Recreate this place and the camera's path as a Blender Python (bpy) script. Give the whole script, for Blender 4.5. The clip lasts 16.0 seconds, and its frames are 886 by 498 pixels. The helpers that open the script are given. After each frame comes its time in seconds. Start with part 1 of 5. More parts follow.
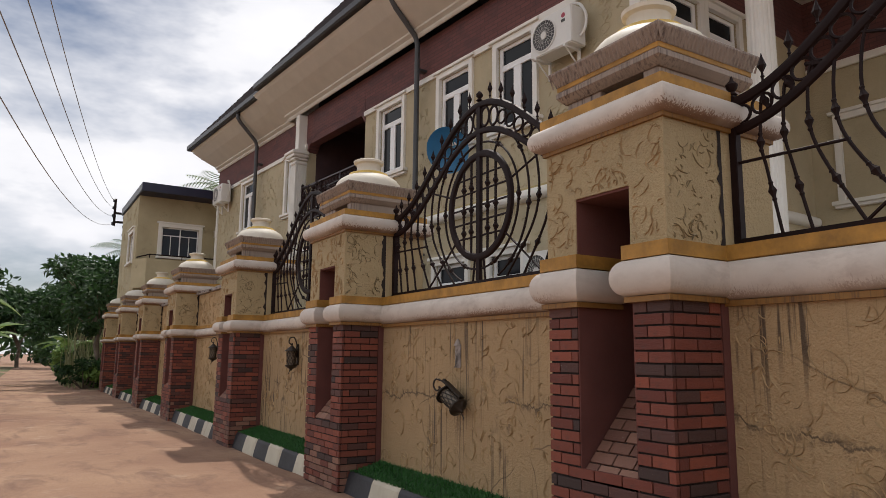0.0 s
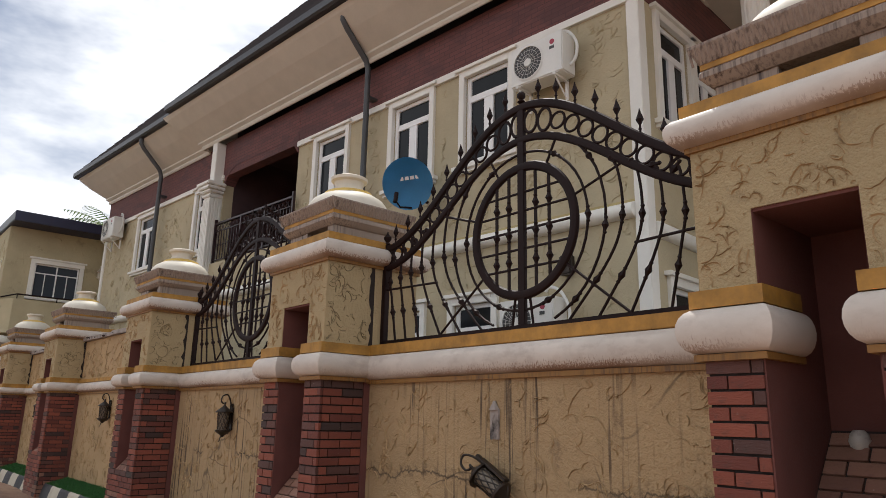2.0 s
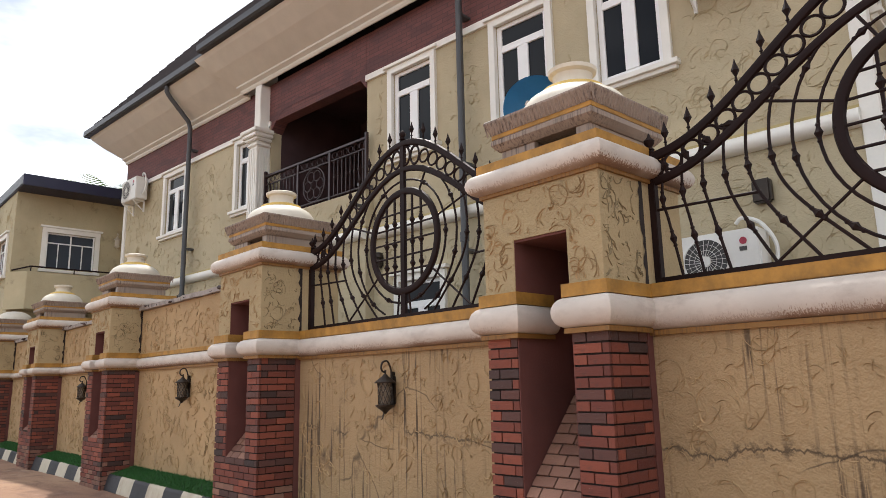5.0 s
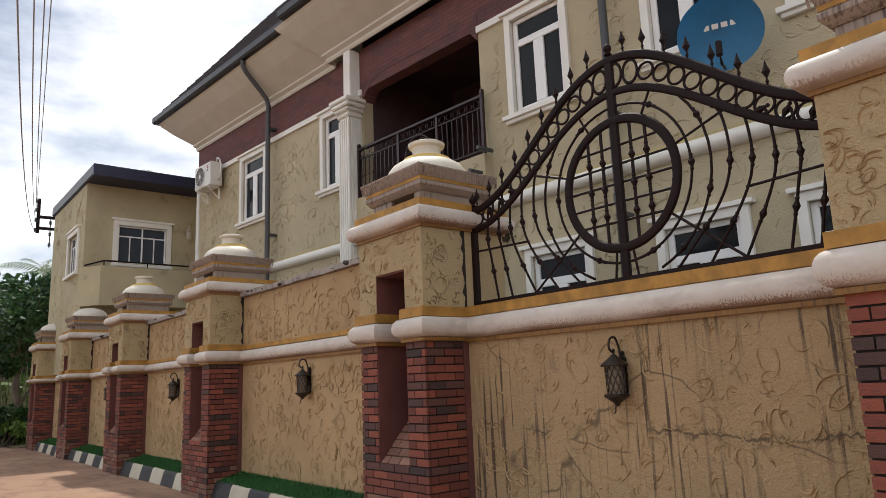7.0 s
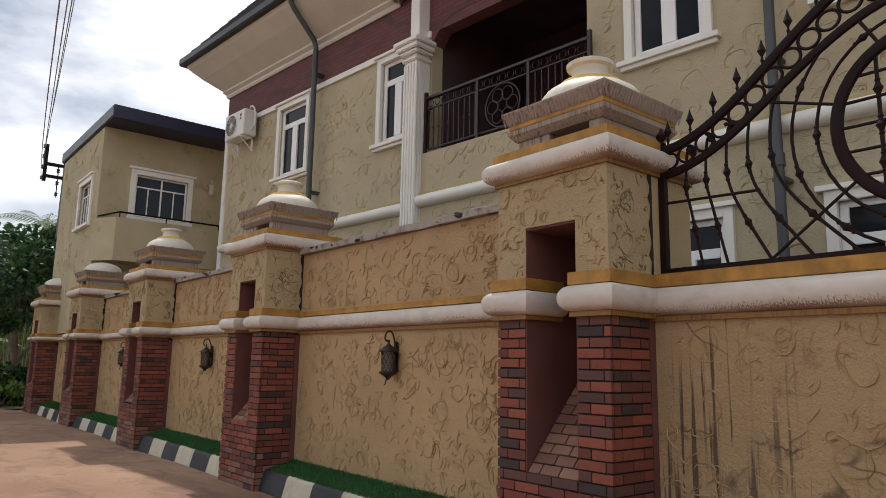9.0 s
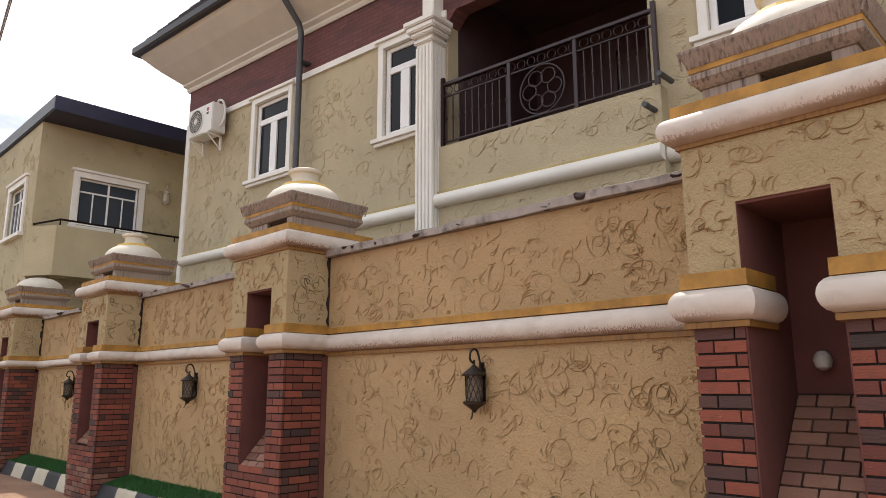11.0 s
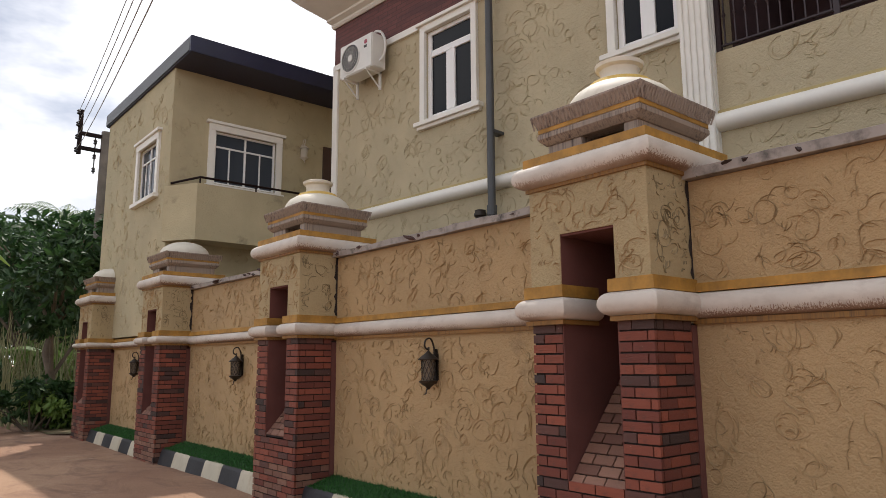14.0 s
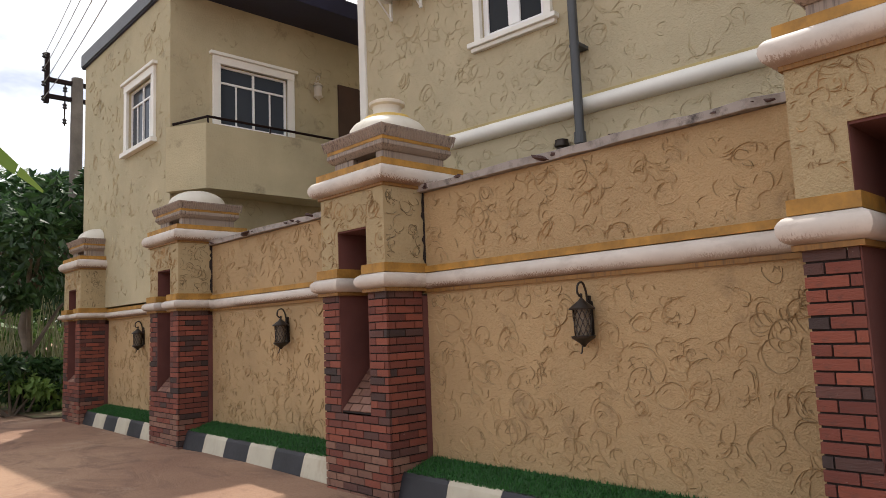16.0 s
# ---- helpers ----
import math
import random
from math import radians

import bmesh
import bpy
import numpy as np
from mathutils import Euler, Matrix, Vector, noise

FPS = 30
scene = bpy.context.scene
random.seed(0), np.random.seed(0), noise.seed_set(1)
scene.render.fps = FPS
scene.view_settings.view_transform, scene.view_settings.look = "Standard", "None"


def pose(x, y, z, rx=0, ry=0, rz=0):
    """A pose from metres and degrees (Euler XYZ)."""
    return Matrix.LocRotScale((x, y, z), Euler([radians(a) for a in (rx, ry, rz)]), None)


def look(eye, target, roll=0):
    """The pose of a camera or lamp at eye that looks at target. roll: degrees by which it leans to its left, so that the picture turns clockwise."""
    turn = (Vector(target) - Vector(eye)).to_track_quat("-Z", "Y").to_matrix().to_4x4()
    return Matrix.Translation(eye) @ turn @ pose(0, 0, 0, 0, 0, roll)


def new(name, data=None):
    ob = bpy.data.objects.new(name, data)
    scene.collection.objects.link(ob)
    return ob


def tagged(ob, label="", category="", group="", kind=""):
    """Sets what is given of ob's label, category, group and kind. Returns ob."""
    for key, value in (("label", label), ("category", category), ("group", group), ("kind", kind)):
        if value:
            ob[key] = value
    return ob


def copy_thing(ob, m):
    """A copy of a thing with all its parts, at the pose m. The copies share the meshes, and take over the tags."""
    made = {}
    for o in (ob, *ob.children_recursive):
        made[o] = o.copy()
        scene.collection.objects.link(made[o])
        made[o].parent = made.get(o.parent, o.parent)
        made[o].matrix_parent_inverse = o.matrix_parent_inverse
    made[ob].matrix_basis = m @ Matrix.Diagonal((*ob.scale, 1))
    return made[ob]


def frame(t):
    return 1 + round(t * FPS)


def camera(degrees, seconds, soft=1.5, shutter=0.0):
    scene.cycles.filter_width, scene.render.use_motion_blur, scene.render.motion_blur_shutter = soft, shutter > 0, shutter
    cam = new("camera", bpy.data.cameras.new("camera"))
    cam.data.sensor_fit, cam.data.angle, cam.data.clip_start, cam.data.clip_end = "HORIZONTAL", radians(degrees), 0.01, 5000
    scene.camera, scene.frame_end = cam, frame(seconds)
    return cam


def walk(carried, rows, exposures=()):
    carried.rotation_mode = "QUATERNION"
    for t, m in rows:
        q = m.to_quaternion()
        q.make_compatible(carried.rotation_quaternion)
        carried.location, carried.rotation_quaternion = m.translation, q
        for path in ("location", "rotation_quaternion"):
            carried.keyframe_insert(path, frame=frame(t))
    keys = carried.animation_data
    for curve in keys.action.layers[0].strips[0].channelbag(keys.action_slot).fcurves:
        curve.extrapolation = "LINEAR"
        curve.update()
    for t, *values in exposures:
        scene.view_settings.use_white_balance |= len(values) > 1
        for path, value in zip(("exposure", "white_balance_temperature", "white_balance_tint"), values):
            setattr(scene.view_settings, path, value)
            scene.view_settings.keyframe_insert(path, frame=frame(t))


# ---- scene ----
cam = camera(65.0, 16.0, soft=0.85)
PATH = [
    (0, (-0.014, -0.079, 1.31), (1.016, 1.607, 1.619), 0.6),
    (0.5, (0.03, 0.316, 1.288), (1.131, 1.96, 1.58), 1.7),
    (1, (-0.026, 0.744, 1.295), (1.208, 2.294, 1.571), 0.7),
    (1.5, (-0.047, 1.188, 1.319), (1.167, 2.724, 1.726), 1.1),
    (2, (-0.086, 1.616, 1.338), (1.184, 3.085, 1.817), 1.2),
    (2.5, (-0.225, 2.008, 1.353), (1.085, 3.474, 1.724), 0.8),
    (3, (-0.253, 2.383, 1.362), (1.015, 3.851, 1.85), -1.2),
    (3.5, (-0.38, 2.78, 1.333), (1.032, 4.102, 1.843), -0.7),
    (4, (-0.458, 3.17, 1.36), (1.01, 4.449, 1.82), -1.3),
    (4.5, (-0.435, 3.592, 1.362), (0.912, 5.016, 1.76), -0.7),
    (4.7, (-0.479, 3.75, 1.356), (0.859, 5.185, 1.747), -1.0),
    (6.8, (-0.57, 5.641, 1.304), (0.672, 7.173, 1.631), -1.8),
    (7, (-0.55, 5.831, 1.313), (0.691, 7.353, 1.69), -2.3),
    (7.5, (-0.554, 6.264, 1.333), (0.602, 7.862, 1.664), 1.1),
    (8, (-0.578, 6.712, 1.334), (0.69, 8.227, 1.644), 1.6),
    (8.5, (-0.574, 7.168, 1.352), (0.647, 8.711, 1.714), 1.3),
    (8.7, (-0.559, 7.359, 1.343), (0.67, 8.9, 1.683), 1.3),
    (10.8, (-0.552, 9.264, 1.335), (0.906, 10.576, 1.725), 0.7),
    (11, (-0.542, 9.467, 1.358), (0.855, 10.843, 1.751), -0.1),
    (11.5, (-0.525, 9.947, 1.353), (0.831, 11.379, 1.686), -1.0),
    (12, (-0.623, 10.396, 1.317), (0.784, 11.779, 1.646), -3.1),
    (12.5, (-0.663, 10.849, 1.305), (0.642, 12.329, 1.63), -1.6),
    (13, (-0.671, 11.348, 1.33), (0.675, 12.796, 1.624), -1.1),
    (13.5, (-0.682, 11.814, 1.428), (0.672, 13.264, 1.683), -2.3),
    (14, (-0.69, 12.297, 1.42), (0.583, 13.805, 1.742), -0.3),
    (14.5, (-0.795, 12.771, 1.368), (0.531, 14.24, 1.66), -1.7),
    (15, (-0.766, 13.27, 1.353), (0.528, 14.777, 1.59), -1.7),
    (15.5, (-0.763, 13.745, 1.363), (0.493, 15.283, 1.601), -1.1),
    (16, (-0.786, 14.177, 1.368), (0.58, 15.62, 1.589), -2.3),
]
EXPOSURES = [(0.0, -0.58, 6450, 13), (0.5, -0.38, 6450, 13), (1.0, -0.13, 6450, 13), (1.5, -0.25, 6450, 13), (2.0, -0.38, 6250, 11), (3.0, -0.01, 6250, 11), (3.5, -0.25, 6250, 11), (4.0, 0.12, 6250, 11), (4.5, 0.13, 6250, 11), (7.0, -0.25, 6250, 11), (7.5, -0.43, 6250, 11), (8.0, -0.23, 6250, 11), (8.5, -0.51, 6250, 11), (11.0, 0.07, 6400, 13), (11.5, -0.09, 6400, 13), (12.0, -0.03, 6400, 13), (12.5, -0.23, 6400, 13), (13.0, -0.23, 6400, 13), (13.5, 0.2, 6400, 13), (14.0, -0.23, 6400, 13), (14.5, -0.33, 6400, 13), (15.0, 0.37, 6400, 13), (15.5, 0.07, 6400, 13), (16.0, -0.01, 6400, 13)]
walk(cam, [(t, look(eye, target, roll)) for t, eye, target, roll in PATH], EXPOSURES)

# ---- world and sun ----
SUN_TO = Vector((0.30, 0.43, 1.0)).normalized()
world = bpy.data.worlds.new("world")
scene.world = world
world.use_nodes = True
wn, wl = world.node_tree.nodes, world.node_tree.links
wn.clear()
w_out, w_bg = wn.new("ShaderNodeOutputWorld"), wn.new("ShaderNodeBackground")
w_sky, w_co, w_noise, w_ramp, w_mix, w_cloud = (wn.new(k) for k in ("ShaderNodeTexSky", "ShaderNodeTexCoord", "ShaderNodeTexNoise", "ShaderNodeValToRGB", "ShaderNodeMix", "ShaderNodeValToRGB"))
w_sky.sky_type, w_sky.sun_disc = "NISHITA", False
w_sky.sun_elevation = math.asin(SUN_TO.z)
w_sky.sun_rotation = math.atan2(SUN_TO.x, SUN_TO.y)
w_map = wn.new("ShaderNodeMapping")
w_map.inputs["Scale"].default_value = (1.6, 1.6, 4.0)
w_noise.inputs["Scale"].default_value, w_noise.inputs["Detail"].default_value, w_noise.inputs["Roughness"].default_value = 1.7, 6, 0.55
w_ramp.color_ramp.elements[0].position, w_ramp.color_ramp.elements[1].position = 0.30, 0.52
w_cloud.color_ramp.elements[0].position, w_cloud.color_ramp.elements[0].color = 0.35, (12.0, 12.3, 12.8, 1)
w_cloud.color_ramp.elements[1].position, w_cloud.color_ramp.elements[1].color = 0.62, (15.2, 15.3, 15.4, 1)
w_mix.data_type = "RGBA"
wl.new(w_co.outputs["Generated"], w_map.inputs["Vector"])
wl.new(w_map.outputs["Vector"], w_noise.inputs["Vector"])
wl.new(w_noise.outputs["Fac"], w_ramp.inputs["Fac"])
wl.new(w_noise.outputs["Fac"], w_cloud.inputs["Fac"])
wl.new(w_ramp.outputs["Color"], w_mix.inputs["Factor"])
wl.new(w_sky.outputs["Color"], w_mix.inputs[6])
wl.new(w_cloud.outputs["Color"], w_mix.inputs[7])
wl.new(w_mix.outputs[2], w_bg.inputs["Color"])
w_bg.inputs["Strength"].default_value = 0.10
wl.new(w_bg.outputs["Background"], w_out.inputs["Surface"])

sun = new("sun", bpy.data.lights.new("sun", "SUN"))
sun.data.energy, sun.data.angle, sun.data.color = 4.2, radians(0.8), (1.0, 0.94, 0.84)
sun.matrix_world = look(SUN_TO * 40, (0, 0, 0))


# ---- materials ----
def shader(name, base, rough=0.8, metal=0.0):
    m = bpy.data.materials.new(name)
    m.use_nodes = True
    n = m.node_tree.nodes
    b = n["Principled BSDF"]
    b.inputs["Base Color"].default_value = (*base, 1)
    b.inputs["Roughness"].default_value, b.inputs["Metallic"].default_value = rough, metal
    return m, n, m.node_tree.links, b


def node(n, kind, **sets):
    q = n.new("ShaderNode" + kind)
    for k, v in sets.items():
        q.inputs[k].default_value = v
    return q


def noise_at(n, l, co, scale, detail=4.0, rough=0.55, distort=0.0):
    q = node(n, "TexNoise", Scale=scale, Detail=detail, Roughness=rough, Distortion=distort)
    l.new(co, q.inputs["Vector"])
    return q.outputs["Fac"]


def ramp(n, l, fac, a, b, ca=(0, 0, 0), cb=(1, 1, 1)):
    q = n.new("ShaderNodeValToRGB")
    q.color_ramp.elements[0].position, q.color_ramp.elements[1].position = a, b
    q.color_ramp.elements[0].color, q.color_ramp.elements[1].color = (*ca, 1), (*cb, 1)
    l.new(fac, q.inputs["Fac"])
    return q.outputs["Color"]


def mixc(n, l, fac, a, b, blend="MIX"):
    q = n.new("ShaderNodeMix")
    q.data_type, q.blend_type = "RGBA", blend
    for sock, v in ((q.inputs["Factor"], fac), (q.inputs[6], a), (q.inputs[7], b)):
        if isinstance(v, (int, float)):
            sock.default_value = v
        elif isinstance(v, tuple):
            sock.default_value = (*v, 1)
        else:
            l.new(v, sock)
    return q.outputs[2]


def calc(n, l, op, a, b=0.0):
    q = n.new("ShaderNodeMath")
    q.operation = op
    for sock, v in ((q.inputs[0], a), (q.inputs[1], b)):
        if isinstance(v, (int, float)):
            sock.default_value = v
        else:
            l.new(v, sock)
    return q.outputs[0]


def bump(n, l, b, height, strength=0.5, dist=0.01):
    q = node(n, "Bump", Strength=strength, Distance=dist)
    l.new(height, q.inputs["Height"])
    l.new(q.outputs["Normal"], b.inputs["Normal"])


def coords(n, l, scale=(1, 1, 1)):
    c = n.new("ShaderNodeTexCoord")
    m = n.new("ShaderNodeMapping")
    m.inputs["Scale"].default_value = scale
    l.new(c.outputs["Object"], m.inputs["Vector"])
    return m.outputs["Vector"]


def plain(name, base, rough=0.7, metal=0.0, vary=0.12, grain=40.0, relief=0.15, blotch=2.5):
    """Painted or worn surface with blotches at two scales and a fine grain."""
    m, n, l, b = shader(name, base, rough, metal)
    co = coords(n, l)
    big, fine = noise_at(n, l, co, blotch, 5), noise_at(n, l, co, grain, 3)
    lo, hi = tuple(c * (1 - vary) for c in base), tuple(min(1, c * (1 + vary)) for c in base)
    col = mixc(n, l, ramp(n, l, big, 0.35, 0.65), lo, hi)
    col = mixc(n, l, 0.25, col, mixc(n, l, ramp(n, l, fine, 0.3, 0.7), lo, hi))
    l.new(col, b.inputs["Base Color"])
    l.new(ramp(n, l, fine, 0.2, 0.8, (max(0.02, rough - 0.1),) * 3, (min(1, rough + 0.1),) * 3), b.inputs["Roughness"])
    if relief:
        bump(n, l, b, fine, relief, 0.004)
    return m


def stucco(name, base, stain, depth=0.012, strength=0.8, streaks=0.0, grime=0.5):
    """Hand-trowelled plaster with rain streaks, cracks and blotches; its scroll ridges are meshes."""
    m, n, l, b = shader(name, base, 0.85)
    co = coords(n, l)
    warp = node(n, "TexNoise", Scale=3.0, Detail=2.0)
    l.new(co, warp.inputs["Vector"])
    vec = n.new("ShaderNodeVectorMath")
    vec.operation = "MULTIPLY_ADD"
    vec.inputs[1].default_value = (0.17, 0.17, 0.17)
    l.new(warp.outputs["Color"], vec.inputs[0])
    l.new(co, vec.inputs[2])
    rough = noise_at(n, l, co, 18.0, 6.0, 0.65)
    fine = noise_at(n, l, co, 90.0, 3.0)
    height = calc(n, l, "ADD", calc(n, l, "MULTIPLY", rough, 0.55), calc(n, l, "MULTIPLY", fine, 0.28))
    trowel = noise_at(n, l, co, 46.0, 3.0, 0.5)
    height = calc(n, l, "ADD", height, calc(n, l, "MULTIPLY", trowel, 0.40))
    bump(n, l, b, height, strength, depth)
    col = mixc(n, l, ramp(n, l, noise_at(n, l, co, 1.1, 5.0, 0.6), 0.35, 0.7), tuple(c * 0.88 for c in base), tuple(c * 1.08 for c in base))
    col = mixc(n, l, calc(n, l, "MULTIPLY", ramp(n, l, noise_at(n, l, co, 2.3, 7.0, 0.7), 0.60, 0.72), grime), col, stain)
    if streaks:
        st = noise_at(n, l, coords(n, l, (26, 26, 0.9)), 1.0, 4.0, 0.6)
        where = ramp(n, l, noise_at(n, l, coords(n, l, (1, 1, 0.5)), 1.6, 3.0), 0.44, 0.60)
        col = mixc(n, l, calc(n, l, "MULTIPLY", calc(n, l, "MULTIPLY", ramp(n, l, st, 0.54, 0.62), where), streaks), col, stain)
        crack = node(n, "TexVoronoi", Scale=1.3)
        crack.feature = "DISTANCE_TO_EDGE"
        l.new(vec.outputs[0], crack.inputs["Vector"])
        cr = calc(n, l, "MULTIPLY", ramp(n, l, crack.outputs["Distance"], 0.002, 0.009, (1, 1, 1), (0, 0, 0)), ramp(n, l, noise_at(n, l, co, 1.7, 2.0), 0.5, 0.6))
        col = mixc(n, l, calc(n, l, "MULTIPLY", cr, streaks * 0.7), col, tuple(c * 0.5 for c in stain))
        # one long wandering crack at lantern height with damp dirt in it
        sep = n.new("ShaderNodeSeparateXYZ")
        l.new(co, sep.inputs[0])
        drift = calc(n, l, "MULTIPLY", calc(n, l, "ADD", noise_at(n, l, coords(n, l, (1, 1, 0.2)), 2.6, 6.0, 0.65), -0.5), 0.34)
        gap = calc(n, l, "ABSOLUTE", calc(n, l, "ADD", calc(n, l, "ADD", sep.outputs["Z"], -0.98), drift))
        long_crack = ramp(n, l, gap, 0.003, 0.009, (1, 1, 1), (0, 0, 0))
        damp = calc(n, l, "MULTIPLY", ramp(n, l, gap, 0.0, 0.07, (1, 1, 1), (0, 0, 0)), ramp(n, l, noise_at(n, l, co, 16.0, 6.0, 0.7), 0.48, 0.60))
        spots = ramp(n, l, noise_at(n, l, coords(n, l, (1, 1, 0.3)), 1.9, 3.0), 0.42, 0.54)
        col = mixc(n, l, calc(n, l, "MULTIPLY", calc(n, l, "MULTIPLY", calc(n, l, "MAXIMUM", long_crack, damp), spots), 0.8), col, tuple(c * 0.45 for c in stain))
    l.new(col, b.inputs["Base Color"])
    return m


def random_paint(name, lo, hi, rough=0.75, dirt=(0.05, 0.035, 0.03)):
    """Fired clay whose colour changes from piece to piece."""
    m, n, l, b = shader(name, lo, rough)
    co = coords(n, l)
    info = n.new("ShaderNodeObjectInfo")
    col = mixc(n, l, info.outputs["Random"], lo, hi)
    grain = noise_at(n, l, co, 2.2, 5.0, 0.7)
    col = mixc(n, l, ramp(n, l, grain, 0.52, 0.75, (0, 0, 0), (0.55, 0.55, 0.55)), col, dirt)
    shift = n.new("ShaderNodeVectorMath")
    shift.operation = "MULTIPLY_ADD"
    shift.inputs[1].default_value = (37.0, 53.0, 71.0)
    l.new(info.outputs["Random"], shift.inputs[0])
    l.new(co, shift.inputs[2])
    speck = ramp(n, l, noise_at(n, l, shift.outputs[0], 4.5, 6.0, 0.75), 0.66, 0.70, (0, 0, 0), (0.7, 0.7, 0.7))
    col = mixc(n, l, speck, col, (0.40, 0.34, 0.29))
    l.new(col, b.inputs["Base Color"])
    bump(n, l, b, noise_at(n, l, shift.outputs[0], 7.0, 5.0), 0.5, 0.01)
    return m


def weathered(name, base, stain, amount=0.6, stretch=(9, 9, 0.8), drips=None):
    """White paint with rain-washed grey and brown streaks."""
    m, n, l, b = shader(name, base, 0.6)
    co = coords(n, l)
    st = noise_at(n, l, coords(n, l, stretch), 1.5, 5.0, 0.65)
    patch = ramp(n, l, noise_at(n, l, co, 1.6, 4.0), 0.34, 0.60)
    col = mixc(n, l, ramp(n, l, noise_at(n, l, co, 3.0, 5.0), 0.35, 0.7), tuple(c * 0.86 for c in base), base)
    col = mixc(n, l, calc(n, l, "MULTIPLY", calc(n, l, "MULTIPLY", ramp(n, l, st, 0.47, 0.66), patch), amount), col, stain)
    if drips:
        # rust-brown runs that hang in fine teeth along the underside of the moulding
        geo, sep = n.new("ShaderNodeNewGeometry"), n.new("ShaderNodeSeparateXYZ")
        l.new(geo.outputs["Normal"], sep.inputs[0])
        teeth = noise_at(n, l, coords(n, l, (120, 120, 0.6)), 1.0, 3.0, 0.6)
        edge = calc(n, l, "ADD", calc(n, l, "MULTIPLY", sep.outputs["Z"], -0.46), calc(n, l, "ADD", teeth, -0.10))
        runs = calc(n, l, "MULTIPLY", ramp(n, l, edge, 0.60, 0.70), ramp(n, l, noise_at(n, l, co, 0.9, 4.0), 0.36, 0.56))
        col = mixc(n, l, calc(n, l, "MULTIPLY", runs, 0.85), col, drips)
    l.new(col, b.inputs["Base Color"])
    bump(n, l, b, noise_at(n, l, co, 30.0, 4.0), 0.2, 0.005)
    return m


def earth():
    m, n, l, b = shader("laterite", (0.4, 0.25, 0.15), 0.95)
    co = coords(n, l)
    big = noise_at(n, l, co, 0.35, 6.0, 0.6, 0.3)
    mid = noise_at(n, l, coords(n, l, (1.0, 0.45, 1.0)), 2.2, 6.0, 0.65, 0.6)
    fine = noise_at(n, l, co, 35.0, 4.0)
    col = mixc(n, l, ramp(n, l, big, 0.35, 0.65), (0.22, 0.115, 0.072), (0.36, 0.225, 0.14))
    col = mixc(n, l, ramp(n, l, mid, 0.50, 0.66, (0, 0, 0), (0.75, 0.75, 0.75)), col, (0.15, 0.08, 0.055))
    col = mixc(n, l, ramp(n, l, noise_at(n, l, co, 1.1, 5.0, 0.7), 0.58, 0.7, (0, 0, 0), (0.6, 0.6, 0.6)), col, (0.42, 0.31, 0.22))
    col = mixc(n, l, ramp(n, l, fine, 0.4, 0.75, (0, 0, 0), (0.35, 0.35, 0.35)), col, (0.20, 0.12, 0.08))
    l.new(col, b.inputs["Base Color"])
    bump(n, l, b, calc(n, l, "ADD", mid, calc(n, l, "MULTIPLY", fine, 0.25)), 0.6, 0.05)
    return m


def soil_green():
    m, n, l, b = shader("verge", (0.1, 0.1, 0.04), 0.95)
    co = coords(n, l)
    col = mixc(n, l, ramp(n, l, noise_at(n, l, co, 0.8, 6.0, 0.7), 0.4, 0.6), (0.16, 0.10, 0.06), (0.07, 0.10, 0.03))
    l.new(col, b.inputs["Base Color"])
    bump(n, l, b, noise_at(n, l, co, 6.0, 5.0), 0.8, 0.1)
    return m


def leafy(name, lo, hi):
    m, n, l, b = shader(name, lo, 0.55)
    g = n.new("ShaderNodeNewGeometry")
    col = mixc(n, l, g.outputs["Random Per Island"], lo, hi)
    l.new(col, b.inputs["Base Color"])
    b.inputs["Subsurface Weight"].default_value = 0.0
    t = n.new("ShaderNodeBsdfTranslucent")
    l.new(col, t.inputs["Color"])
    mx = n.new("ShaderNodeMixShader")
    mx.inputs[0].default_value = 0.35
    l.new(b.outputs[0], mx.inputs[1])
    l.new(t.outputs[0], mx.inputs[2])
    l.new(mx.outputs[0], n["Material Output"].inputs["Surface"])
    return m


def brick_paint():
    """Maroon upper storey cladding with faint courses."""
    m, n, l, b = shader("maroon_cladding", (0.16, 0.05, 0.04), 0.8)
    co = coords(n, l)
    wv = n.new("ShaderNodeTexBrick")
    c2 = n.new("ShaderNodeCombineXYZ")
    sp = n.new("ShaderNodeSeparateXYZ")
    l.new(co, sp.inputs[0])
    l.new(sp.outputs["Y"], c2.inputs["X"])
    l.new(sp.outputs["Z"], c2.inputs["Y"])
    l.new(c2.outputs[0], wv.inputs["Vector"])
    wv.inputs["Scale"].default_value, wv.inputs["Brick Width"].default_value, wv.inputs["Row Height"].default_value, wv.inputs["Mortar Size"].default_value = 1.0, 0.22, 0.07, 0.006
    wv.inputs["Color1"].default_value, wv.inputs["Color2"].default_value, wv.inputs["Mortar"].default_value = (0.150, 0.056, 0.050, 1), (0.122, 0.046, 0.042, 1), (0.085, 0.036, 0.034, 1)
    dg = ramp(n, l, noise_at(n, l, coords(n, l, (1, 0.8, 2.2)), 1.3, 4.0, 0.6, 1.0), 0.5, 0.6, (0, 0, 0), (0.5, 0.5, 0.5))
    l.new(mixc(n, l, dg, wv.outputs["Color"], (0.06, 0.030, 0.034)), b.inputs["Base Color"])
    bump(n, l, b, noise_at(n, l, co, 12.0, 5.0), 0.5, 0.02)
    return m


